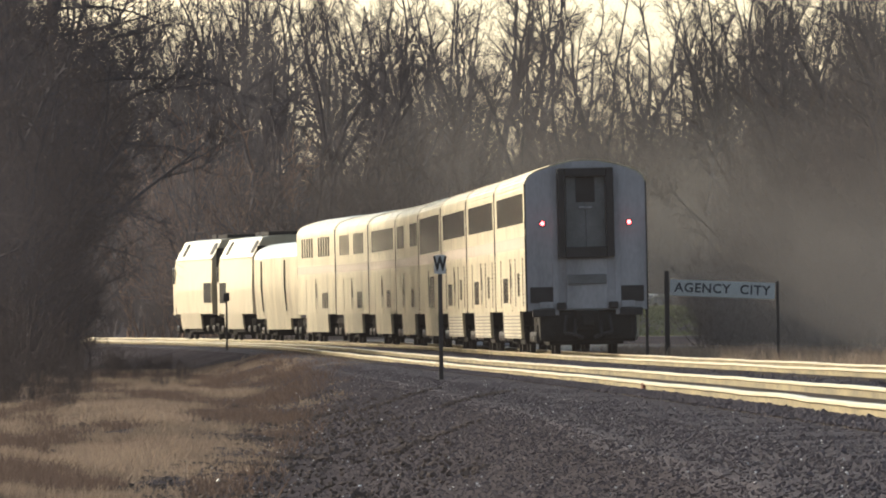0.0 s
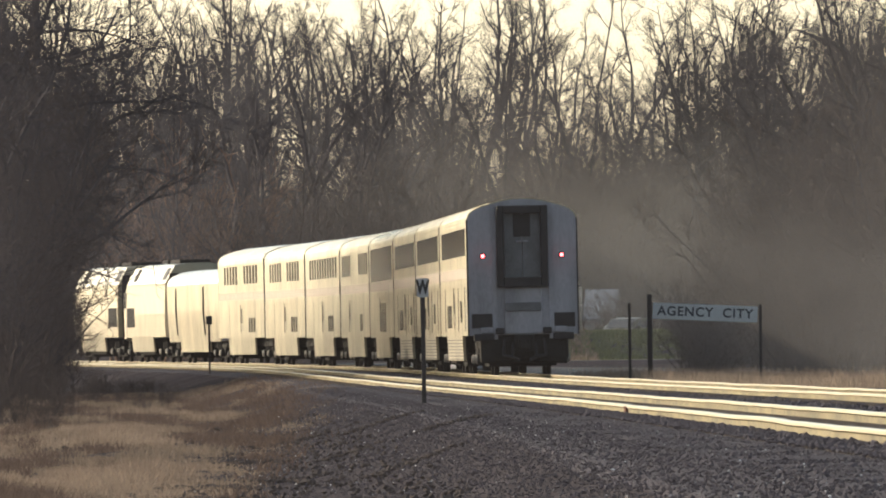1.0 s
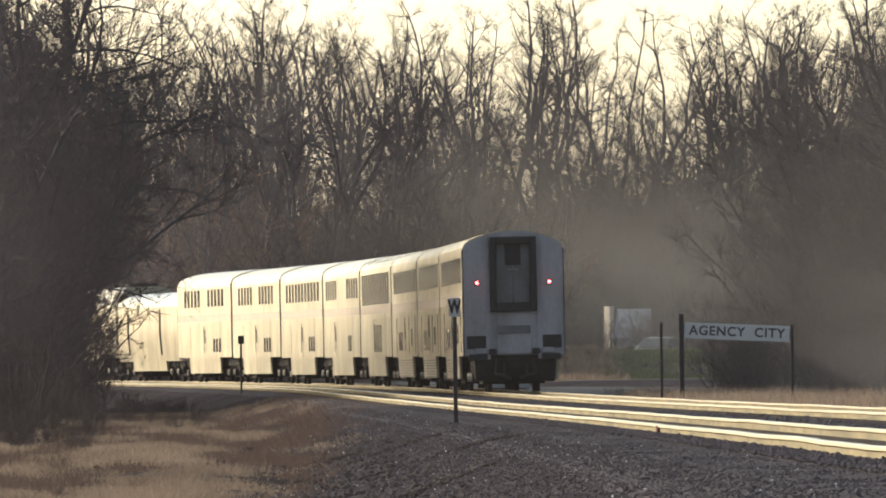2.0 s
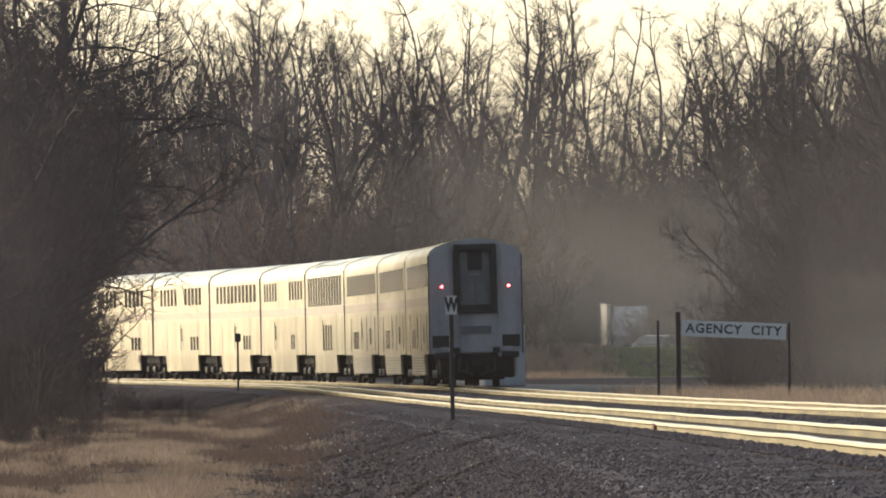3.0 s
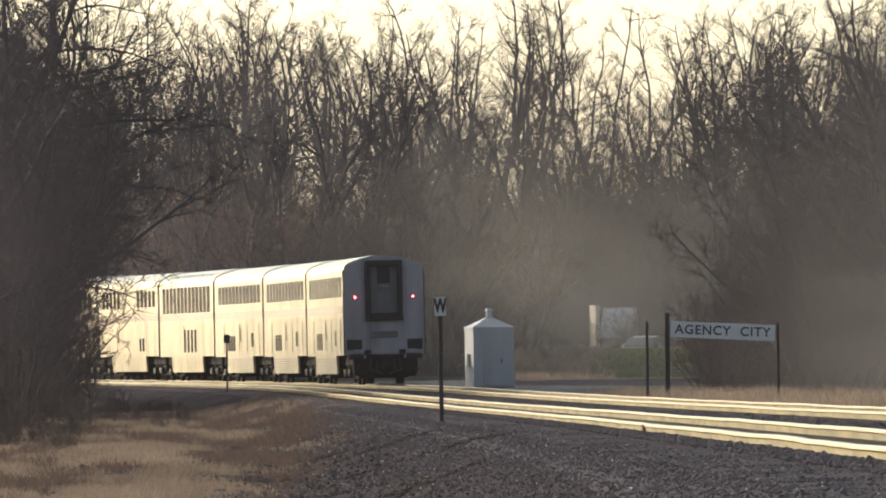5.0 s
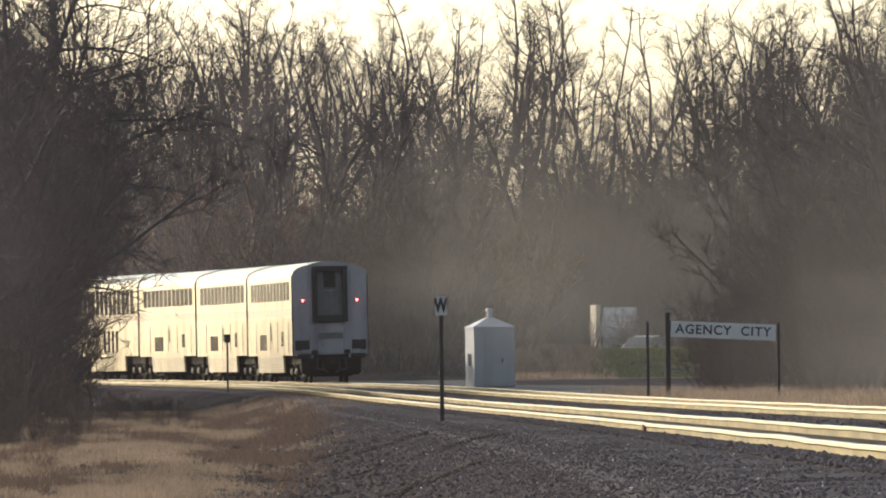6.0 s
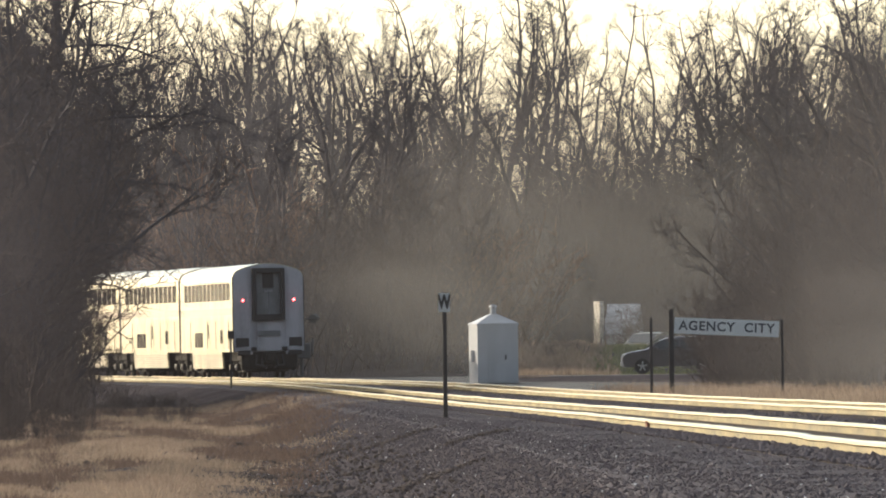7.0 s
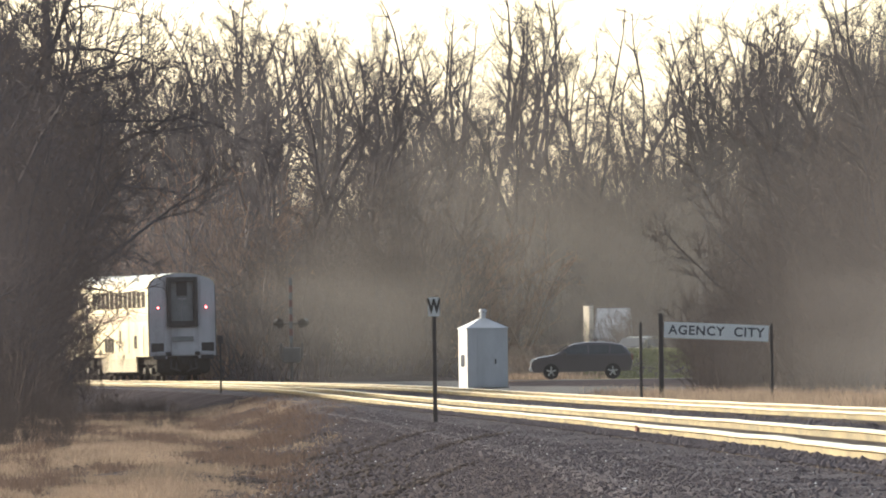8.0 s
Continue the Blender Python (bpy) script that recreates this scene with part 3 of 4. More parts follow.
def tree_meshes(seed, height, radius, fork=0.42, leaders=3, spread=0.42, limbs=7, steep=0.75, subs=5, twigs=5, tips=2, thick=1.0, reach=(0.12, 0.24), lift=0.07, low=3):
    """A crooked trunk that forks into leaders with limbs, and the fine crown, as two meshes."""
    rng = random.Random(seed)
    wood, fine = Limbs(), Limbs()
    trunk = wander(rng, Vector((0, 0, -0.3)), Vector((rng.uniform(-0.1, 0.1), rng.uniform(-0.1, 0.1), 1)), height * fork, 7, 0.11, 0.10)
    stems = [(trunk, radius, radius * 0.68, low, 0.45)]
    for k in range(leaders):
        p, d = along(trunk, 1.0 if k < 2 else rng.uniform(0.6, 0.95))
        way = outward(rng, d, spread * rng.uniform(0.45, 1.25))
        way.z = max(way.z, 0.55)
        stem = wander(rng, p, way.normalized(), height * (1 - fork) * rng.uniform(0.78, 1.08), 9, 0.22, 0.10)
        stems.append((stem, radius * rng.uniform(0.5, 0.66), 0.03, limbs, 0.12))
    for stem, r0, r1, count, first in stems:
        n = len(stem)
        wood.bar(stem, [r0 + (r1 - r0) * i / (n - 1) for i in range(n)], 5)
        for k in range(count):
            f = first + (1 - first) * (k + rng.random()) / count
            p, d = along(stem, f)
            length = height * rng.uniform(*reach) * (1.2 - 0.6 * f)
            limb = wander(rng, p, outward(rng, d, steep * rng.uniform(0.7, 1.3)), length, 5, 0.27, lift)
            r = (r0 + (r1 - r0) * f) * 0.5 + 0.012
            wood.bar(limb, [r * (1 - 0.75 * i / 5) for i in range(6)], 4)
            for _ in range(subs):
                p2, d2 = along(limb, rng.uniform(0.2, 1))
                sub = wander(rng, p2, outward(rng, d2, rng.uniform(0.4, 1.0)), min(length, 5) * rng.uniform(0.28, 0.5), 2, 0.3, 0.05)
                fine.bar(sub, [0.022 * thick, 0.016 * thick, 0.009 * thick], 3)
                for _ in range(twigs):
                    p3, d3 = along(sub, rng.uniform(0.1, 1))
                    tw = wander(rng, p3, outward(rng, d3, rng.uniform(0.4, 1.1)), min(length, 4) * rng.uniform(0.14, 0.28), 1, 0.2, 0.04)
                    fine.spike(tw[0], tw[1], 0.014 * thick)
                    for _ in range(tips):
                        p4, d4 = along(tw, rng.uniform(0.2, 0.9))
                        fine.spike(p4, p4 + outward(rng, d4, rng.uniform(0.4, 1.1)) * min(length, 4) * rng.uniform(0.08, 0.17), 0.010 * thick)
    return wood, fine


def tree_kind(name, label, group, bark, twig, **how):
    wood, fine = tree_meshes(**how)
    t = empty(name, label, "tree", group)
    raw("trunk", wood.v, wood.f, bark, t)
    raw("crown", fine.v, fine.f, twig, t)
    return t


def plant(kinds, spots, rng):
    """The first spots take the kinds themselves, the others copies."""
    for i, (x, y, s) in enumerate(spots):
        m = Matrix.Translation((x, y, ground_z(x, y))) @ pose(0, 0, 0, rng.uniform(-2, 2), rng.uniform(-2, 2), rng.uniform(0, 360))
        k = kinds[i % len(kinds)]
        ob = k if i < len(kinds) else copy_thing(k, m)
        ob.matrix_basis = m @ Matrix.Diagonal((s, s, s, 1))


def bush_shape(seed, stems=15, height=3.2, subs=6, tips=5, thick=1.0):
    rng = random.Random(seed)
    b = Limbs()
    for _ in range(stems):
        d = Vector((rng.uniform(-0.7, 0.7), rng.uniform(-0.7, 0.7), 1)).normalized()
        stem = wander(rng, Vector((rng.uniform(-0.5, 0.5), rng.uniform(-0.5, 0.5), -0.15)), d, height * rng.uniform(0.6, 1.1), 3, 0.2, 0.03)
        b.bar(stem, [0.022 * thick, 0.018 * thick, 0.013 * thick, 0.007 * thick], 3)
        for _ in range(subs):
            p, d2 = along(stem, rng.uniform(0.15, 1))
            tw = wander(rng, p, outward(rng, d2, rng.uniform(0.4, 1.1)), height * rng.uniform(0.15, 0.35), 1, 0.1, 0.05)
            b.spike(tw[0], tw[1], 0.014 * thick)
            for _ in range(tips):
                p4, d4 = along(tw, rng.uniform(0.15, 0.95))
                b.spike(p4, p4 + outward(rng, d4, rng.uniform(0.4, 1.1)) * height * rng.uniform(0.07, 0.16), 0.010 * thick)
    return np.array([tuple(v) for v in b.v]), b.f


def thicket(name, label, shapes, spots, mat, rng):
    """Tangled brush that nobody could count: one object."""
    vs, fs, n = [], [], 0
    for x, y, s in spots:
        v, f = shapes[rng.randrange(len(shapes))]
        a, st = rng.uniform(0, 6.28), rng.uniform(0.8, 1.25)
        c, sn = math.cos(a) * s, math.sin(a) * s
        vs.append(np.stack([v[:, 0] * c - v[:, 1] * sn + x, v[:, 0] * sn + v[:, 1] * c + y, v[:, 2] * s * st + ground_z(x, y)], 1))
        fs += [tuple(i + n for i in q) for q in f]
        n += len(v)
    ob = raw(name, np.concatenate(vs), fs, mat)
    return tagged(ob, label, "brush", kind="stuff")


def woods():
    rng = random.Random(11)
    tall = [tree_kind("bare_tree", "tall leafless grey hardwood tree in the woods", "trees of the far woods", BARK, TWIG, seed=20 + i, height=19.2 + 1.1 * (i % 3), radius=0.21 + 0.03 * (i % 4), fork=0.34 + 0.05 * (i % 4), leaders=3 + i % 2, spread=0.34 + 0.05 * (i % 3), limbs=11, steep=0.95, subs=6, twigs=6, tips=2, thick=0.62, reach=(0.08, 0.17), lift=0.03, low=1) for i in range(9)]
    spots = []
    for row, (y, step) in enumerate(((686, 1.45), (778, 1.5), (822, 1.9))):
        x = -0.044 * y
        while x < 0.044 * y:
            yy = y + rng.uniform(-13, 13)
            if not (abs(x - track_x(yy) + 2) < 8 and yy < 712) and not (-3 < x < 17 and yy < 764):
                spots.append((x, yy, rng.uniform(0.77, 0.93) * y / 735))
            x += step * rng.uniform(0.55, 1.5)
    for _ in range(20):
        spots.append((rng.uniform(-24, -9.5), rng.uniform(724, 762), rng.uniform(0.72, 0.88)))
    rng.shuffle(spots)
    spots += [(14.9, 476, 0.74), (16.2, 492, 0.76), (16.4, 505, 0.66), (-16.4, 468, 0.86), (-14.9, 452, 0.80), (-13.7, 440, 0.70), (-15.8, 500, 0.82)]
    plant(tall, spots, rng)
    # heavier trees beside the line, nearer
    left = [tree_kind("thicket_tree", "dense leafless tree over dark brush beside the tracks", "trees beside the tracks", BARK, BRUSH, seed=50 + i, height=13.5, radius=0.19, fork=0.2, leaders=5, spread=0.6, limbs=8, steep=0.95, subs=6, twigs=6, tips=2, thick=1.0, reach=(0.16, 0.32), low=4) for i in range(5)]
    spots = []
    for i in range(15):
        y = rng.uniform(430, 545)
        spots.append((-y * rng.uniform(0.0292, 0.041), y, rng.uniform(0.6, 0.95)))
    for i in range(16):
        y = rng.uniform(445, 600)
        spots.append((y * rng.uniform(0.0235, 0.038), y, rng.uniform(0.55, 0.72)))
    spots += [(-17.6, 470, 1.12), (-15.9, 455, 1.0), (-18.2, 490, 1.15), (-16.2, 482, 1.05), (-19.5, 520, 1.2), (-17.0, 530, 1.1), (-14.8, 446, 0.85), (-18.4, 452, 1.1), (-12.5, 478, 0.25), (-12.9, 483, 0.3), (-13.3, 474, 0.34)]
    plant(left, spots, rng)
    # broad crowns whose limbs arch out over the line
    arching = [tree_kind("arching_tree", "old leafless tree with limbs arching over the tracks", "arching trees beside the tracks", BARK, TWIG, seed=60 + i, height=14.0, radius=0.24, fork=0.42, leaders=5, spread=0.85, limbs=9, steep=1.0, subs=7, twigs=6, tips=2, thick=0.9, reach=(0.2, 0.36), lift=0.03, low=2) for i in range(3)]
    plant(arching, [(-15.8, 470, 1.22), (-17.2, 484, 1.3), (-15.3, 478, 1.0), (-15.2, 496, 0.96), (-15.6, 512, 1.08), (-15.9, 462, 1.0), (16.6, 505, 0.98), (18.0, 520, 1.05)], rng)
    shapes = [bush_shape(70 + i) for i in range(5)]
    thick = [bush_shape(80 + i, stems=16, thick=0.75, subs=7, tips=5) for i in range(6)]
    sp = []
    for _ in range(95):
        y = rng.uniform(425, 600)
        q = rng.uniform(0.0272, 0.042)
        sp.append((-y * q, y, rng.uniform(1.0, 2.6) if q > 0.0308 else rng.uniform(0.35, 0.9)))
    thicket("brush_left", "dark tangled leafless brush", thick, sp, BRUSH, rng)
    sp = []
    for _ in range(105):
        y = rng.uniform(425, 600)
        q = rng.uniform(0.0185, 0.039)
        sp.append((y * q, y, rng.uniform(1.4, 3.3) if q > 0.029 else rng.uniform(1.2, 2.2) if q > 0.0235 else rng.uniform(0.6, 1.2)))
    thicket("brush_right", "brown tangled leafless brush behind the sign", thick, sp, BRUSH, rng)
    sp = []
    for _ in range(165):
        y = rng.choice((rng.uniform(668, 705), rng.uniform(766, 800)))
        x = y * rng.uniform(-0.042, 0.042)
        if abs(x - track_x(y) + 2) > 7 and not (1 < x < 18 and y < 762):
            sp.append((x, y, rng.uniform(1.3, 3.1)))
    for _ in range(58):
        y = rng.uniform(768, 835)
        sp.append((y * rng.uniform(-0.042, 0.042), y, rng.uniform(1.9, 3.1)))
    for _ in range(16):
        y = rng.uniform(768, 800)
        sp.append((y * rng.uniform(-0.0045, 0.006), y, rng.uniform(2.2, 3.3)))
    for _ in range(34):
        y = rng.uniform(770, 800)
        sp.append((y * rng.uniform(0.007, 0.024), y, rng.uniform(2.6, 3.7)))
    for x, y, q in ((4.6, 676, 0.5), (5.4, 684, 0.6), (6.3, 679, 0.5), (7.0, 688, 0.55), (8.9, 727, 0.32), (9.4, 726, 0.36), (9.9, 727, 0.34), (10.4, 726, 0.38), (10.9, 727, 0.4), (9.4, 739, 0.75), (9.7, 735, 0.7), (9.9, 734, 0.9), (10.2, 733, 0.85), (9.5, 737, 0.8), (8.7, 739, 0.5), (9.3, 738, 1.0), (10.0, 738, 1.1), (10.9, 736, 1.1), (11.6, 732, 1.1), (12.6, 729, 1.3), (13.8, 727, 1.4), (12.2, 724, 0.8)):
        sp.append((x, y, q))
    for _ in range(40):
        y = rng.uniform(850, 960)
        sp.append((y * rng.uniform(-0.042, 0.042), y, rng.uniform(1.6, 3.2)))
    thicket("undergrowth", "dim brown undergrowth of the far woods", thick, sp, BRUSH, rng)
    leafy = [bush_shape(90 + i, stems=13, thick=1.5, subs=7, tips=5) for i in range(3)]
    sp = [(-13.2, 690, 2.9), (-11.4, 684, 2.6), (-15.0, 700, 3.1), (-10.2, 696, 2.3), (-12.2, 681, 2.7), (2.2, 690, 2.1), (0.8, 684, 1.7), (3.4, 687, 1.8)]
    thicket("oak_scrub", "young oaks with withered brown leaves", leafy, sp, OAK, rng)
    sp = [(-y * rng.uniform(0.019, 0.036), y, rng.uniform(0.14, 0.34)) for y in (rng.uniform(330, 430) for _ in range(24))]
    sp += [(-y * rng.uniform(0.0285, 0.036), y, rng.uniform(0.45, 0.85)) for y in (rng.uniform(320, 420) for _ in range(10))]
    sp += [(-10.4, 468, 0.22), (-9.7, 472, 0.18), (-11.0, 465, 0.3), (-10.1, 460, 0.2)]
    sp += [(-y * rng.uniform(0.0264, 0.034), y, rng.uniform(0.14, 0.34) * y / 320) for y in (rng.uniform(235, 400) for _ in range(46))]
    sp += [(rng.uniform(-14.0, -9.6), rng.uniform(425, 500), rng.uniform(0.08, 0.2)) for _ in range(44)]
    thicket("weeds", "dry brown weeds at the edge of the brush", shapes, sp, BRUSH, rng)


woods()
# ---- things beside the line ----
WHITE = material("white_paint", (0.74, 0.75, 0.77), 0.55, 0, 0.12, 1.0, 15, 0.05)
SIGN_WHITE = material("sign_face", (0.78, 0.79, 0.80), 0.5, 0, 0.1, 1.0, 15, 0.03)
LETTER = material("faded_letter_paint", (0.07, 0.075, 0.095), 0.6, 0, 0.3, 2, 20, 0.05)
BLACK = material("black_paint", (0.025, 0.025, 0.028), 0.6, 0, 0.3, 2, 20, 0.1)
POST = material("dark_post", (0.04, 0.038, 0.042), 0.8, 0, 0.4, 2, 20, 0.3)
ASPHALT = material("grey_asphalt", (0.095, 0.093, 0.093), 0.9, 0, 0.3, 0.4, 12, 0.3, spec=0.1)
STONE = material("chimney_stone", (0.78, 0.72, 0.62), 0.85, 0, 0.3, 1.5, 9, 0.3, island=0.4)
CABINET = material("cabinet_grey_white", (0.56, 0.57, 0.60), 0.55, 0, 0.2, 0.9, 12, 0.05, stretch=(1, 1, 0.4))
GALVANISED = material("dull_galvanised_steel", (0.13, 0.125, 0.128), 0.6, 0.3, 0.3, 2, 15, 0.1)
SIDING = material("pale_siding", (0.46, 0.49, 0.54), 0.6, 0, 0.15, 1, 9, 0.05)
SLATE = material("blue_grey_roofing", (0.30, 0.33, 0.39), 0.6, 0, 0.35, 0.8, 12, 0.2)
LAWN = material("green_lawn", (0.165, 0.18, 0.088), 0.85, 0, 0.4, 0.3, 6, 0, island=0.4, spec=0.1, trans=0.35)
CAR_PAINT = material("dark_car_paint", (0.12, 0.11, 0.118), 0.28, 0.55, 0.1, 1, 10, 0)
PALE_PAINT = material("pale_car_paint", (0.13, 0.13, 0.08), 0.3, 0.2, 0.1, 1, 10, 0)
ALLOY = material("alloy_wheel", (0.6, 0.6, 0.6), 0.3, 0.8, 0.1, 3, 10, 0)
LAMP_CLEAR = material("headlamp_lens", (0.8, 0.8, 0.78), 0.15, 0.2, 0.1, 3, 10, 0)
GLASS = material("car_glass", (0.09, 0.095, 0.10), 0.08, 0, 0.1, 3, 10, 0)
RED_DULL = material("red_paint", (0.17, 0.065, 0.06), 0.5, 0, 0.2, 3, 10, 0)


def lettering(text, size, m, mat, name, parent, squeeze=1.0, bold=0.02):
    cu = bpy.data.curves.new(name, "FONT")
    cu.body, cu.size, cu.extrude, cu.offset = text, size, 0.006, size * bold
    cu.align_x, cu.align_y = "CENTER", "CENTER"
    cu.space_character = 1.12
    cu.materials.append(mat)
    ob = new(name, cu)
    ob.parent = parent
    ob.matrix_basis = m @ Matrix.Diagonal((squeeze, 1, 1, 1))
    return ob


def station_sign():
    """Stands right of the far track; its plate droops a little to one side."""
    x0, y0, w = 6.20, 390.0, 2.96
    z = ground_z(x0, y0)
    s = empty("station_sign", "white name board with dark letters between two dark posts", "sign", m=pose(x0, y0, 0))
    part("post", slab(-0.17, -0.03, -0.07, 0.07, z - 0.3, 2.22, 0.015), POST, s)
    part("post", slab(w + 0.02, w + 0.10, -0.04, 0.04, z - 0.3, 1.90, 0.01), POST, s)
    tilt = pose(0, 0, 1.98, 0, 2.9, 0)
    plate = part("plate", slab(0, w, -0.02, 0.02, -0.45, 0.0, 0.008), SIGN_WHITE, s, "white board with a weathered face")
    plate.matrix_basis = tilt
    lettering("AGENCY  CITY", 0.365, pose(w / 2, -0.024, -0.225, 90, 0, 0), LETTER, "lettering", plate, 1.0)
    p = empty("fence_post", "thin dark metal post beside the name board", "post", m=pose(5.56, 392, 0))
    part("post", slab(-0.04, 0.04, -0.04, 0.04, ground_z(5.5, 392) - 0.3, 1.98, 0.01), POST, p)


def whistle_post():
    x, y = -0.165, 225.0
    z = ground_z(x, y)
    s = empty("whistle_post", "dark whistle post with a small white letter board", "sign", m=pose(x, y, 0, 0, 0, 0))
    part("post", slab(-0.035, 0.035, -0.02, 0.04, z - 0.3, 1.70, 0.01), POST, s)
    plate = part("plate", slab(-0.095, 0.095, -0.035, -0.02, 1.645, 1.955, 0.02), SIGN_WHITE, s, "white plate with a black letter")
    lettering("W", 0.31, pose(0, -0.037, 1.80, 90, 0, 0), BLACK, "lettering", plate, 0.62, 0.045)


def marker_post():
    x, y = -8.18, 505.0
    z = ground_z(x, y)
    s = empty("marker_post", "slim dark trackside marker post with a small dark target", "post", m=pose(x, y, 0))
    part("post", slab(-0.035, 0.035, -0.035, 0.035, z - 0.3, 1.75, 0.01), POST, s)
    part("target", slab(-0.11, 0.11, -0.05, 0.05, 1.72, 2.03, 0.03), POST, s)


def relay_house():
    x, y = 1.67, 600.0
    z = ground_z(x, y)
    h = empty("relay_house", "white metal signal cabinet with a hipped roof and vent", "cabinet", m=pose(x, y, z, 0, 0, 12.0) @ Matrix.Diagonal((0.97, 0.97, 1.04, 1)))
    a = 0.93
    part("body", slab(-a, a, -a, a, 0.12, 2.545, 0.02), CABINET, h)
    part("plinth", slab(-a - 0.08, a + 0.08, -a - 0.08, a + 0.08, -0.2, 0.12, 0.02), ASPHALT, h, "concrete plinth")
    bm = bmesh.new()
    e = [bm.verts.new((sx * (a + 0.03), sy * (a + 0.03), 2.55)) for sx, sy in ((-1, -1), (1, -1), (1, 1), (-1, 1))]
    e2 = [bm.verts.new((sx * (a + 0.03), sy * (a + 0.03), 2.61)) for sx, sy in ((-1, -1), (1, -1), (1, 1), (-1, 1))]
    t = [bm.verts.new((sx * 0.16, sy * 0.16, 3.0)) for sx, sy in ((-1, -1), (1, -1), (1, 1), (-1, 1))]
    bm.faces.new(e[::-1])
    for i in range(4):
        bm.faces.new((e[i], e[(i + 1) % 4], e2[(i + 1) % 4], e2[i]))
        bm.faces.new((e2[i], e2[(i + 1) % 4], t[(i + 1) % 4], t[i]))
    bm.faces.new(t)
    part("roof", bm, CABINET, h)
    v = part("vent", drum((0, 0, 2.90), (0, 0, 3.26), 0.13, n=14), CABINET, h)
    part("vent_cap", drum((0, 0, 3.28), (0, 0, 3.40), 0.20, 0.12, 14), CABINET, v)
    d = part("door", slab(-0.45, 0.45, -a - 0.03, -a - 0.002, 0.2, 2.3, 0.01), CABINET, h)
    part("handle", slab(0.32, 0.38, -a - 0.07, -a - 0.03, 1.1, 1.3, 0.01), BLACK, d)
    part("meter_box", slab(-a - 0.16, -a - 0.002, -0.3, 0.1, 1.0, 1.5, 0.02), CABINET, h)


def crossing_signal():
    x, y = -7.0, 632.0
    z = ground_z(x, y)
    s = empty("crossing_signal", "level crossing mast with flashing lamps and raised striped gate", "signal", m=pose(x, y, z))
    part("base", slab(-0.35, 0.35, -0.35, 0.35, -0.2, 0.18, 0.03), ASPHALT, s)
    mast = part("mast", drum((0, 0, 0.1), (0, 0, 3.1), 0.075, n=12), GALVANISED, s, "dull aluminium mast")
    part("bell", drum((0, 0, 3.1), (0, 0, 3.28), 0.13, 0.05, 12), GALVANISED, mast)
    part("gate_mechanism", slab(-0.4, 0.42, -0.3, 0.3, 1.0, 1.7, 0.05), GALVANISED, s)
    part("counterweight", joined(slab(-0.55, -0.42, -0.12, 0.12, 1.2, 1.9, 0.03), slab(0.44, 0.55, -0.12, 0.12, 1.2, 1.9, 0.03)), GALVANISED, s)
    for i in range(9):
        part("gate_stripe", slab(-0.075, 0.075, -0.35, -0.30, 1.9 + i * 0.33, 1.9 + (i + 1) * 0.33, 0.005), RED_DULL if i % 2 else DOOR_GREY, s)
    part("lamp_bar", drum((-0.75, 0, 2.80), (0.75, 0, 2.80), 0.04), BLACK, s)
    for sx in (-0.52, 0.52):
        lamp = part("flasher", drum((sx, 0.02, 2.80), (sx, 0.08, 2.80), 0.21, n=18), BLACK, s, "black round lamp with hood")
        part("hood", drum((sx, 0.05, 2.87), (sx * 1.3, 0.35, 2.85), 0.15, 0.17, 14), BLACK, lamp)
        part("lens", drum((sx, 0.08, 2.80), (sx, 0.10, 2.80), 0.14, n=14), RED_DULL, lamp)


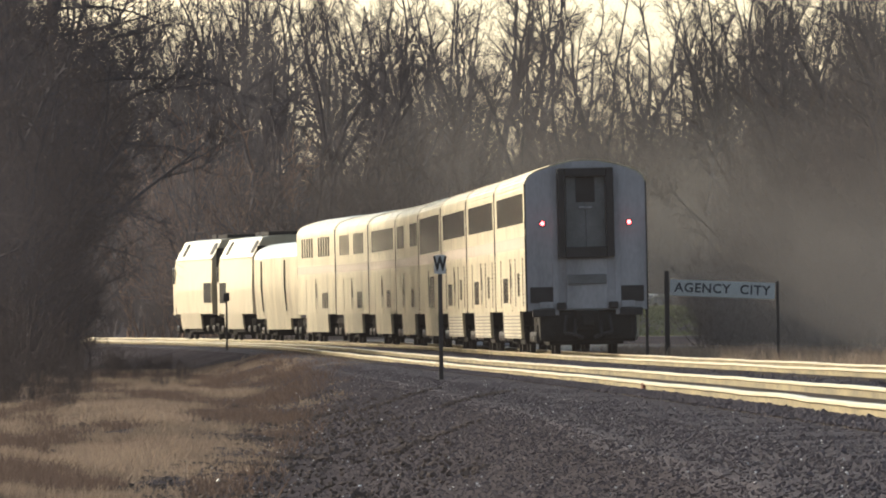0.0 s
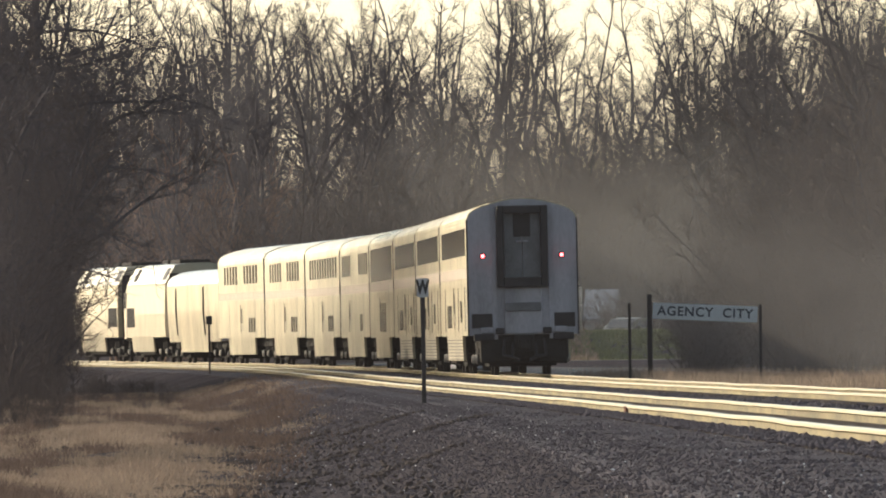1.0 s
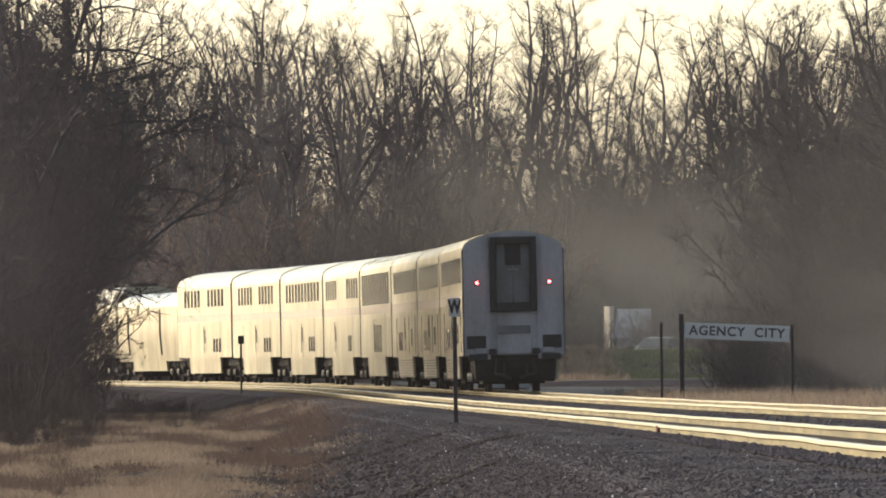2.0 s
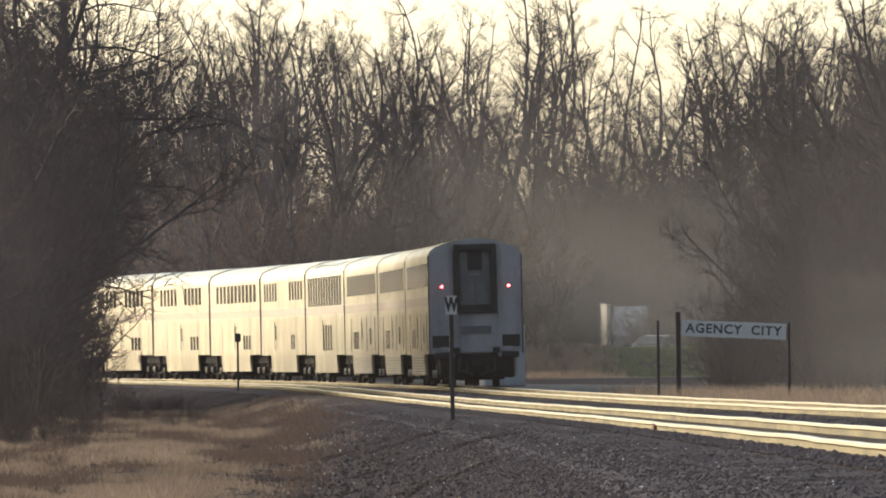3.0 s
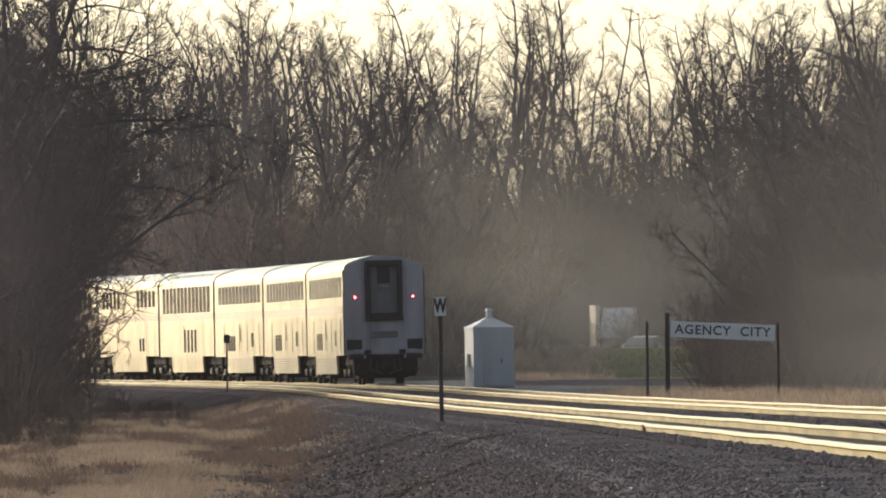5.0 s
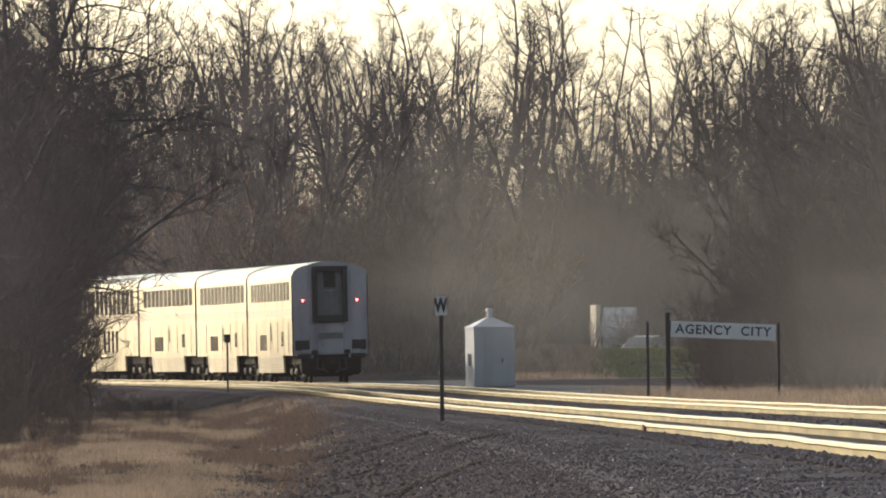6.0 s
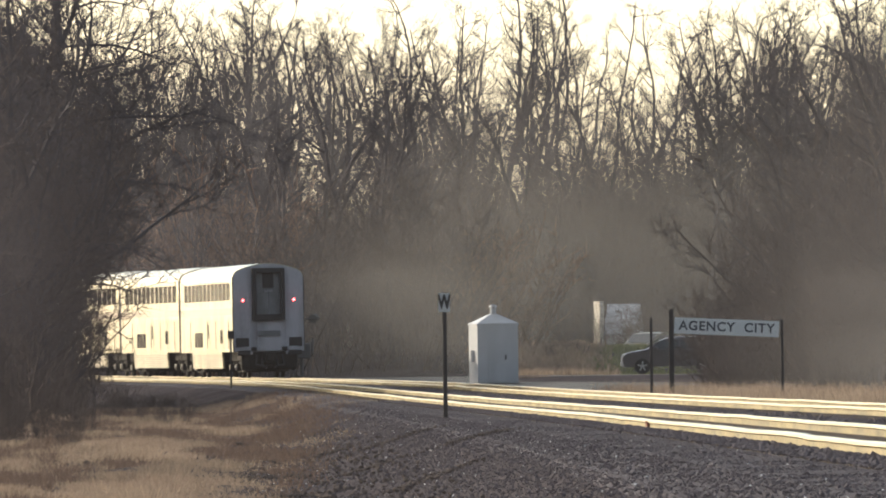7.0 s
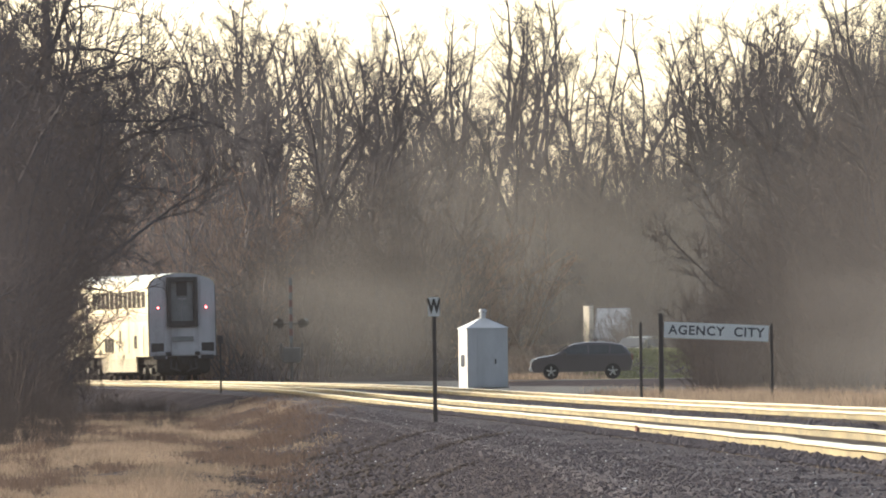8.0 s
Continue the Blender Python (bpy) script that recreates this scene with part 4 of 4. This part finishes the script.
def suv(name, label, paint, length=4.75):
    """Nose towards -x."""
    c = empty(name, label, "car")
    k = length / 4.75
    side = [(-2.30, 0.36), (-2.40, 0.60), (-2.36, 0.86), (-2.15, 1.02), (-1.25, 1.17), (-0.58, 1.58), (-0.30, 1.68), (0.3, 1.74), (1.2, 1.72), (1.75, 1.63), (2.10, 1.42), (2.30, 1.10), (2.36, 0.78), (2.28, 0.40)]
    bm = bmesh.new()
    rings = []
    for y, s in ((-0.92, 0.0), (-0.80, 1.0), (0.80, 1.0), (0.92, 0.0)):
        rings.append([bm.verts.new((x * k * (0.985 if not s else 1), y * (1 if z < 1.2 else 0.86), z - (0.03 if not s else 0))) for x, z in side])
    n = len(side)
    for a, b in zip(rings, rings[1:]):
        for i in range(n):
            bm.faces.new((a[i], b[i], b[(i + 1) % n], a[(i + 1) % n]))
    bm.faces.new(rings[0])
    bm.faces.new(rings[-1][::-1])
    bmesh.ops.recalc_face_normals(bm, faces=bm.faces)
    part("body", bm, paint, c, smooth=False)
    for sy in (-1, 1):
        for x0, x1, t0, t1 in ((-0.98, 0.25, -0.48, 0.25), (0.33, 1.25, 0.33, 1.25), (1.33, 2.05, 1.33, 1.85)):
            g = bmesh.new()
            q = [(x0 * k, 1.18), (x1 * k, 1.18), (t1 * k, 1.58), (t0 * k, 1.58)]
            v = [g.verts.new((x, sy * (0.945 - (z - 1.18) * 0.28), z)) for x, z in q] + [g.verts.new((x, sy * (0.91 - (z - 1.18) * 0.28), z)) for x, z in q]
            for f in ((0, 1, 2, 3), (4, 7, 6, 5), (0, 4, 5, 1), (1, 5, 6, 2), (2, 6, 7, 3), (3, 7, 4, 0)):
                g.faces.new([v[i] for i in f])
            bmesh.ops.recalc_face_normals(g, faces=g.faces)
            part("side_window", g, GLASS, c)
        part("headlight", slab(-2.37 * k, -2.15 * k, *sorted((sy * 0.55, sy * 0.9)), 0.78, 0.95, 0.03), LAMP_CLEAR, c)
        part("taillight", slab(2.24 * k, 2.37 * k, *sorted((sy * 0.6, sy * 0.88)), 0.85, 1.15, 0.02), RED_DULL, c)
        part("mirror", slab(-0.9 * k, -0.72 * k, *sorted((sy * 0.93, sy * 1.12)), 1.1, 1.27, 0.03), paint, c)
        for x in (-1.45 * k, 1.42 * k):
            w = part("wheel", drum((x, sy * 0.70, 0.36), (x, sy * 0.95, 0.36), 0.36, n=24), BLACK, c, "black tyre on a bright alloy wheel")
            part("rim", joined(*[drum((x, sy * 0.955, 0.36), (x + 0.23 * math.cos(q), sy * 0.955, 0.36 + 0.23 * math.sin(q)), 0.035, n=6) for q in (0.3, 1.557, 2.813, 4.07, 5.327)],
                               drum((x, sy * 0.94, 0.36), (x, sy * 0.97, 0.36), 0.06, n=10)), ALLOY, w, "five-spoke alloy rim")
    part("windscreen", extruded([(-1.30 * k, 1.17), (-0.66 * k, 1.62), (-0.68 * k, 1.65), (-1.33 * k, 1.19)], -0.72, 0.72), GLASS, c)
    part("grille", slab(-2.43 * k, -2.36 * k, -0.5, 0.5, 0.6, 0.85, 0.02), ALLOY, c)
    part("bumper", slab(-2.46 * k, -2.28 * k, -0.85, 0.85, 0.38, 0.58, 0.05), ALLOY, c)
    return c


def house():
    y = 742.0
    z = ground_z(9.5, y)
    h = empty("house", "pale sided house with a light stone chimney in sunlight", "house", m=pose(7.80, y, z + 0.75, 0, 0, -4))
    wall = part("wall", slab(0.3, 1.9, 0.4, 6.0, -1.9, 0.9, 0.02), SIDING, h, "pale bluish siding in shade")
    for i in range(5):
        part("board", slab(0.3, 1.9, 0.375, 0.40, -0.4 + i * 0.25, -0.18 + i * 0.25), SIDING, wall)
    slope = bmesh.new()
    for y0 in (0.0, 6.4):
        q = [(0.2, y0, 0.85), (2.0, y0, 0.85), (2.0, 3.2, 2.45), (0.2, 3.2, 2.45)]
        v = [slope.verts.new(p) for p in q] + [slope.verts.new((p[0], p[1], p[2] + 0.1)) for p in q]
        for f in ((0, 1, 2, 3), (4, 7, 6, 5), (0, 4, 5, 1), (1, 5, 6, 2), (2, 6, 7, 3), (3, 7, 4, 0)):
            slope.faces.new([v[k] for k in f])
    bmesh.ops.recalc_face_normals(slope, faces=slope.faces)
    part("roof", slope, SLATE, h, "pale metal roof sloping to the road")
    part("gable", extruded([(0.9, 0.0), (5.5, 0.0), (3.2, 1.5)], 0.0, 0.12), SIDING, h).matrix_basis = pose(1.9, 0, 0.88, 0, 0, 90)
    rng = random.Random(5)
    ch = part("chimney", slab(-0.06, 0.12, -0.1, 0.5, -1.6, 2.62, 0.02), STONE, h, "light stone chimney in sunlight")
    for i in range(19):
        part("stone", slab(-0.10 - rng.uniform(0, 0.02), 0.14 + rng.uniform(0, 0.03), -0.15 - rng.uniform(0, 0.03), 0.52, -0.75 + i * 0.182, -0.75 + i * 0.182 + 0.16, 0.02), STONE, ch)
    ch.matrix_basis = pose(0, 0, 0, 0, 0, 32)
    w = part("window", slab(0.8, 1.5, 0.33, 0.42, -0.3, 0.5, 0.01), GLASS, h)
    part("window_frame", joined(slab(0.72, 0.8, 0.32, 0.43, -0.38, 0.58), slab(1.5, 1.58, 0.32, 0.43, -0.38, 0.58), slab(0.8, 1.5, 0.32, 0.43, 0.5, 0.58), slab(0.8, 1.5, 0.32, 0.43, -0.38, -0.3)), WHITE, w)


def roadway():
    z = rise(290) - 0.03
    r = raw("road", [(x, y, ground_z(x, y) + 0.04 + (0.03 if 634 < y < 648 else 0)) for x in (-120, -60, -22, 0, 8, 20, 60, 140) for y in (632.5, 635, 642, 649, 651)],
            [(i * 5 + j, i * 5 + j + 1, i * 5 + j + 6, i * 5 + j + 5) for i in range(7) for j in range(4)][::-1], ASPHALT)
    tagged(r, "grey asphalt country road crossing the tracks", "road", kind="structure")
    pad = raw("pavement", [(track_x(y) + o, y, ground_z(track_x(y) + o, y) + 0.05) for y in range(440, 641, 10) for o in (4.4, 6.5, 9.0, 12.5)],
              [(i * 4 + j, i * 4 + j + 1, i * 4 + j + 5, i * 4 + j + 4) for i in range(20) for j in range(3)], ASPHALT)
    tagged(pad, "grey gravel track beside the railway", "road", kind="structure")
    for off in (-SPACING - 1.9, -SPACING, -SPACING + 1.9, -1.8, 0, 1.9):
        x, y, a, zz = on_track(track_s(642), off)
        p = part("crossing_panel", slab(-0.6, 0.6, -8, 8, -0.15, -0.035, 0.02), ASPHALT, far_track if off > -2 else near_track)
        p.matrix_basis = pose(x, y, zz, 0, 0, -math.degrees(a))


def blades(name, label, cat, mat, spots, rng, h0, h1, per=6, lean=0.6, width=0.012):
    v, f = [], []
    for x, y, s in spots:
        z = ground_z(x, y) - 0.03
        for _ in range(per):
            bx, by = x + rng.uniform(-0.12, 0.12), y + rng.uniform(-0.12, 0.12)
            a, h = rng.uniform(0, 6.28), rng.uniform(h0, h1) * s
            lx, ly = rng.gauss(0, lean) * h * 0.6, rng.gauss(0, lean) * h * 0.6
            w = width * rng.uniform(0.7, 1.5)
            n = len(v)
            v += [(bx - math.cos(a) * w, by - math.sin(a) * w, z), (bx + math.cos(a) * w, by + math.sin(a) * w, z), (bx + lx, by + ly, z + h)]
            f.append((n, n + 1, n + 2))
    return tagged(raw(name, v, f, mat), label, cat, kind="stuff")


def grass():
    rng = random.Random(31)
    spots = []
    while len(spots) < 24000:
        y = 118 + 330 * rng.random() ** 1.6
        edge = min(-6.0, -10.3 + (y - 150) * 0.0178) + rng.gauss(0, 0.5)
        x = rng.uniform(-0.038 * y, track_x(y) + edge)
        clump = noise.noise((x * 0.45, y * 0.035, 3)) + 0.5 * noise.noise((x * 1.6, y * 0.12, 8))
        if x < track_x(y) + edge and rng.random() < 0.28 + 1.9 * clump:
            spots.append((x, y, (0.7 + 0.8 * max(-0.3, clump)) * (0.55 if x > track_x(y) + edge - 1.2 else 1)))
    blades("dry_grass", "matted tan dry grass beside the ballast", "grass", GRASS, spots, rng, 0.06, 0.23, 7, 1.0, 0.010)
    spots = []
    while len(spots) < 9500:
        y = 118 + 320 * rng.random() ** 1.5
        edge = min(-6.0, -10.3 + (y - 150) * 0.0178) + rng.gauss(0, 0.4)
        x = rng.uniform(-0.038 * y, track_x(y) + edge)
        if noise.noise((x * 0.45, y * 0.035, 3)) + 0.5 * noise.noise((x * 1.2, y * 0.09, 12)) < -0.05:
            spots.append((x, y, rng.uniform(0.6, 1.5)))
    blades("withered_weeds", "dark reddish withered weeds among the dry grass", "grass", WEED, spots, rng, 0.05, 0.20, 7, 0.9, 0.010)
    spots = [(track_x(y) + o, y, rng.uniform(0.7, 1.6)) for y, o in ((rng.uniform(330, 470), rng.uniform(3.0, 10.0)) for _ in range(4200)) if (track_x(y) + o) / y > 0.0098 + 0.003 * rng.random()]
    blades("verge_grass", "dry tan weeds along the far side of the tracks", "grass", GRASS, spots, rng, 0.08, 0.38, 5)
    spots = []
    for _ in range(9000):
        y = rng.uniform(654, 735)
        spots.append((rng.uniform(5.0 + 2.6 * rng.random(), 17), y, rng.uniform(0.7, 1.3)))
    bank = [(rng.uniform(2.8, 5.6 + 2.4 * rng.random()), rng.uniform(652, 720), rng.uniform(0.7, 1.5)) for _ in range(3000)]
    blades("bank_grass", "dusty tan weeds on the bank beside the road", "grass", GRASS, bank, rng, 0.12, 0.4, 6, 0.6, 0.03)
    blades("lawn_grass", "green lawn on a low bank before the house", "grass", LAWN, spots, rng, 0.10, 0.22, 6, 0.5, 0.03)


def stones(name, label, spots, rng, lo, hi, lift=0.0):
    base = np.array([(1, 0, 0), (-1, 0, 0), (0, 1, 0), (0, -1, 0), (0, 0, 1), (0, 0, -1)], float)
    fs = np.array([(0, 2, 4), (2, 1, 4), (1, 3, 4), (3, 0, 4), (2, 0, 5), (1, 2, 5), (3, 1, 5), (0, 3, 5)])
    vs, ff = [], []
    for i, (x, y) in enumerate(spots):
        r = rng.uniform(lo, hi) * (1.8 if rng.random() < 0.04 else 1)
        m = np.array(Euler((rng.gauss(0, 0.35), rng.gauss(0, 0.35), rng.uniform(0, 6.3))).to_matrix())
        q = base * np.array([rng.uniform(0.6, 1.1) for _ in range(6)])[:, None] * np.array([1.0, 0.85, 0.6]) * r
        vs.append(q @ m.T + np.array((x, y, ground_z(x, y) + 0.03 + lift + r * 0.2)))
        ff.append(fs + 6 * i)
    return tagged(raw(name, np.concatenate(vs), np.concatenate(ff), GRAVEL), label, "gravel", kind="stuff")


def ballast():
    rng = random.Random(41)
    spots = []
    while len(spots) < 76000:
        y = 50 + 288 * rng.random() ** 1.35
        o = rng.uniform(-10.8, -5.35)
        if o < -7.9 - rng.random() * 1.6 and rng.random() < 0.88:
            continue
        spots.append((track_x(y) + o, y))
    for _ in range(5000):
        y = 80 + 230 * rng.random() ** 1.3
        spots.append((track_x(y) + rng.choice((-5.42, -1.0, -3.45)) + rng.uniform(-0.12, 0.12), y))
    stones("ballast_shoulder", "loose grey crushed stone on the track shoulder", spots, rng, 0.008, 0.019)
    spots = [(track_x(y) + rng.uniform(-5.85, -5.27), y) for y in (60 + 270 * rng.random() ** 1.3 for _ in range(11000))]
    stones("ballast_crown", "crushed stone heaped over the tie ends", spots, rng, 0.014, 0.03, 0.03)
    # stones coloured as glints, scattered over the shoulder
    rng2 = random.Random(77)
    spots = [(track_x(y) + rng2.uniform(-10.5, -5.4), y) for y in (60 + 230 * rng2.random() ** 1.3 for _ in range(900))]
    ob = stones("pale_stones", "scattered stones painted near white as glints in the ballast", spots, rng2, 0.008, 0.018)
    ob.data.materials[0] = GLINT
    spots = []
    for _ in range(13000):
        y = 110 + 360 * rng.random() ** 1.5
        o = rng.choice((rng.uniform(-3.5, -1.0), rng.uniform(-3.5, -1.0), rng.uniform(-0.6, 0.6), rng.uniform(1.0, 2.8)))
        spots.append((track_x(y) + o, y))
    stones("ballast_between", "loose grey crushed stone between the tracks", spots, rng, 0.02, 0.05)


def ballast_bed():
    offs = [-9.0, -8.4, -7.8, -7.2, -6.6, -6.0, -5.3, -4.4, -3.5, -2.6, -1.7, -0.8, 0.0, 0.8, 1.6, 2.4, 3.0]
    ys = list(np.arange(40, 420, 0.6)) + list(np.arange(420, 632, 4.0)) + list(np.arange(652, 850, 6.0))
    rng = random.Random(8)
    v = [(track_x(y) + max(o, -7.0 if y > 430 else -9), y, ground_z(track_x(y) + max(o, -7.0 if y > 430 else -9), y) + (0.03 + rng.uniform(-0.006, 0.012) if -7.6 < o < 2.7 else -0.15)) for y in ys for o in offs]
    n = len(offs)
    # the flat sheet takes the colour darkened for the stones' own shade
    ob = raw("ballast_bed", v, [(j * n + i, j * n + i + 1, (j + 1) * n + i + 1, (j + 1) * n + i) for j in range(len(ys) - 1) for i in range(n - 1)], SHADED_BED)
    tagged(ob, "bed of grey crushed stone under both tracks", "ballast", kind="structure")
    spots = []
    rng = random.Random(9)
    for _ in range(3200):
        y = 110 + 240 * rng.random() ** 1.4
        spots.append((track_x(y) + rng.uniform(-12.5, -8.0), y))
    ridges = [(-2.15, 216, 0.45), (-0.3, 146, 0.3), (-1.1, 178, 0.3), (-2.6, 186, 0.35), (-1.7, 160, 0.25), (0.2, 175, 0.3), (-3.2, 232, 0.5), (-2.4, 152, 0.3), (-0.9, 205, 0.3)]
    for x, y, w in ridges:
        for _ in range(110):
            spots.append((x + rng.gauss(0, w), y + rng.gauss(0, 0.7)))
    ob = stones("dirt_clods", "dark clods and litter on bare dirt", spots, rng, 0.02, 0.055)
    ob.data.materials[0] = CLOD


def dust_haze_material(strength, tone=(0.48, 0.455, 0.42)):
    """Thin dust and haze: lets most light through, the rest scatters; it thins out towards the rim."""
    m = bpy.data.materials.new("drifting_dust_haze")
    m.use_nodes = True
    n, l = m.node_tree.nodes, m.node_tree.links
    n.remove(n["Principled BSDF"])
    co, nz, add, ln = n.new("ShaderNodeTexCoord"), n.new("ShaderNodeTexNoise"), n.new("ShaderNodeVectorMath"), n.new("ShaderNodeVectorMath")
    info = n.new("ShaderNodeObjectInfo")
    nz.noise_dimensions = "4D"
    nz.inputs["Scale"].default_value, nz.inputs["Detail"].default_value = 1.7, 4.0
    wm = n.new("ShaderNodeMath")
    wm.operation = "MULTIPLY"
    wm.inputs[1].default_value = 20
    l.new(info.outputs["Random"], wm.inputs[0])
    l.new(wm.outputs[0], nz.inputs["W"])
    l.new(co.outputs["Object"], nz.inputs["Vector"])
    ln.operation = "LENGTH"
    add.operation = "MULTIPLY_ADD"
    l.new(nz.outputs["Color"], add.inputs[0])
    add.inputs[1].default_value = (0.5, 0.5, 0.5)
    shifted = n.new("ShaderNodeVectorMath")
    shifted.operation = "SUBTRACT"
    shifted.inputs[1].default_value = (0.25, 0.25, 0.25)
    l.new(co.outputs["Object"], shifted.inputs[0])
    l.new(shifted.outputs[0], add.inputs[2])
    l.new(add.outputs[0], ln.inputs[0])
    rim = n.new("ShaderNodeMapRange")
    rim.interpolation_type = "SMOOTHSTEP"
    rim.inputs[1].default_value, rim.inputs[2].default_value, rim.inputs[3].default_value, rim.inputs[4].default_value = 0.0, 0.8, strength, 0.0
    l.new(ln.outputs["Value"], rim.inputs[0])
    mul = n.new("ShaderNodeMath")
    mul.operation = "MULTIPLY"
    l.new(rim.outputs[0], mul.inputs[0])
    cl = n.new("ShaderNodeMapRange")
    cl.inputs[1].default_value, cl.inputs[2].default_value, cl.inputs[3].default_value = 0.3, 0.7, 0.25
    l.new(nz.outputs["Fac"], cl.inputs[0])
    l.new(cl.outputs[0], mul.inputs[1])
    clear, back, front, both, out = n.new("ShaderNodeBsdfTransparent"), n.new("ShaderNodeBsdfTranslucent"), n.new("ShaderNodeBsdfDiffuse"), n.new("ShaderNodeMixShader"), n.new("ShaderNodeMixShader")
    for q in (back, front):
        q.inputs[0].default_value = (*tone, 1)
    both.inputs[0].default_value = 0.5
    l.new(back.outputs[0], both.inputs[1])
    l.new(front.outputs[0], both.inputs[2])
    l.new(mul.outputs[0], out.inputs[0])
    l.new(clear.outputs[0], out.inputs[1])
    l.new(both.outputs[0], out.inputs[2])
    l.new(out.outputs[0], n["Material Output"].inputs[0])
    return m


def dust(name, label, mat, x, y, z, w, h):
    """A lens-shaped sheet standing for dust and haze, bulging along the line of the tracks."""
    bm = bmesh.new()
    bmesh.ops.create_circle(bm, cap_ends=True, cap_tris=True, segments=28, radius=1.0)
    bmesh.ops.subdivide_edges(bm, edges=bm.edges[:], cuts=4, use_grid_fill=True)
    for v in bm.verts:
        r2 = min(1.0, v.co.x ** 2 + v.co.y ** 2)
        v.co = Vector((v.co.x, 0.25 * (1 - r2), v.co.y))
    ob = part(name, bm, mat, smooth=True)
    ob.matrix_basis = Matrix.Translation((x, y, z)) @ Matrix.Diagonal((w, 4.0, h, 1))
    tagged(ob, label, "dust", kind="stuff")
    ob["group"] = "dust raised by the train"
    return ob


def hazes():
    still = dust_haze_material(0.28)
    for x, y, z, w, h in ((7, 661, 3.0, 27, 13), (6, 712, 5, 42, 20)):
        dust("dust_veil", "thin brown dust hanging in front of the trees", still, x, y, z, w, h)
    # grey sheets added for haze, paling the far trunks
    for x, y, z, w, h, q in ((-2, 775, 6, 46, 24, 0.36), (-14, 668, 6, 26, 16, 0.2)):
        dust("dust_veil", "thin grey sheet standing for haze between the trees", dust_haze_material(q, (0.46, 0.43, 0.46)), x, y, z, w, h)
    # added sheet: its pale scatter lifts the dark tones of the left brush
    dust("dust_veil", "thin grey sheet lifting the dark tones of the brush", dust_haze_material(0.25, (0.40, 0.37, 0.41)), -19, 420, 4.0, 17, 17)
    dust("dust_veil", "thin brown dust hanging over the brush", dust_haze_material(0.53, (0.46, 0.43, 0.41)), 19.5, 424, 4.5, 24, 15.5)
    # sheet added close to the camera; lifts dark tones everywhere, as haze and glare do
    dust("dust_veil", "faint sheet before the whole view, lifting dark tones like haze", dust_haze_material(0.055, (0.50, 0.46, 0.47)), 0, 32, 1.0, 20, 12)
    dust("dust_veil", "thin brown dust drifting behind the name board", dust_haze_material(0.34, (0.46, 0.435, 0.41)), 13.0, 419, 0.5, 7, 6)
    dust("dust_veil", "thin brown dust drifting behind the name board", dust_haze_material(0.28, (0.46, 0.435, 0.41)), 15.5, 421, 0.5, 8, 6)
    fresh = dust_haze_material(0.22)
    out = []
    for x, s, z, w, h, lag in ((7.5, 40, 2.5, 9.0, 6.0, 0.80), (7.0, 75, 2.6, 10.0, 7.0, 0.74)):
        ob = dust("dust_cloud", "soft brown dust whirled up behind the train", fresh, 0, 0, 0, w, h)
        out.append((ob, x, s, z, lag))
    return out


def sleepers():
    """The nearest ties as pieces, the rest joined."""
    box = slab(-1.3, 1.3, -0.11, 0.11, -0.30, -0.115)
    one = part("sleeper", box, SLEEPER, near_track)
    shared, first, rest = one.data, True, []
    for tr, off in ((near_track, -SPACING), (far_track, 0.0)):
        for i in range(1400):
            s = -262 + i * 0.56
            x, y, a, z = on_track(s, off)
            m = pose(x, y, z, 0, 0, -math.degrees(a))
            if i < 290:
                ob = one if first else new("sleeper", shared)
                first = False
                ob.parent, ob.matrix_basis = tr, m
            else:
                rest.append(m)
    c = np.array([(x, y, z, 1) for x in (-1.3, 1.3) for y in (-0.11, 0.11) for z in (-0.30, -0.115)])
    f = np.array([(0, 1, 3, 2), (4, 6, 7, 5), (0, 4, 5, 1), (2, 3, 7, 6), (0, 2, 6, 4), (1, 5, 7, 3)])
    v = np.concatenate([(c @ np.array(m).T)[:, :3] for m in rest])
    tagged(raw("far_sleepers", v, np.concatenate([f + 8 * i for i in range(len(rest))]), SLEEPER), "distant dark timber ties under the rails", "sleepers", kind="stuff")


station_sign()
whistle_post()
marker_post()
relay_house()
crossing_signal()
house()
roadway()
SUV = suv("suv", "dark sport utility vehicle driving on the road", CAR_PAINT)
parked = suv("parked_car", "olive parked car half hidden behind the lawn", PALE_PAINT, 4.3)
parked.matrix_basis = pose(10.3, 731, ground_z(10.3, 731), 0, 0, 62)
grass()
ballast()
ballast_bed()
DUST = hazes()
sleepers()


def motions():
    for ob, start in TRAIN:
        rows = []
        for i in range(33):
            t = i * 0.25
            x0, y0, _, z0 = on_track(start + SPEED * t - 9)
            x1, y1, _, z1 = on_track(start + SPEED * t + 9)
            rows.append((t, pose((x0 + x1) / 2, (y0 + y1) / 2, (z0 + z1) / 2, 0, -0.5, math.degrees(-math.atan2(x1 - x0, y1 - y0)))))
        walk(ob, rows)
    for ob, off, start, z, lag in DUST:
        rows = []
        for i in range(9):
            x, y, a, zz = on_track(start + lag * SPEED * i, off)
            rows.append((float(i), pose(x, y, zz + z)))
        walk(ob, rows)
    road_z = ground_z(6.4, 645) + 0.07
    walk(SUV, [(0.0, pose(6.4 + 3.77 * 8, 645, road_z)), (4.0, pose(6.4 + 3.77 * 4, 645, road_z)), (8.0, pose(6.4, 645, road_z))])


motions()
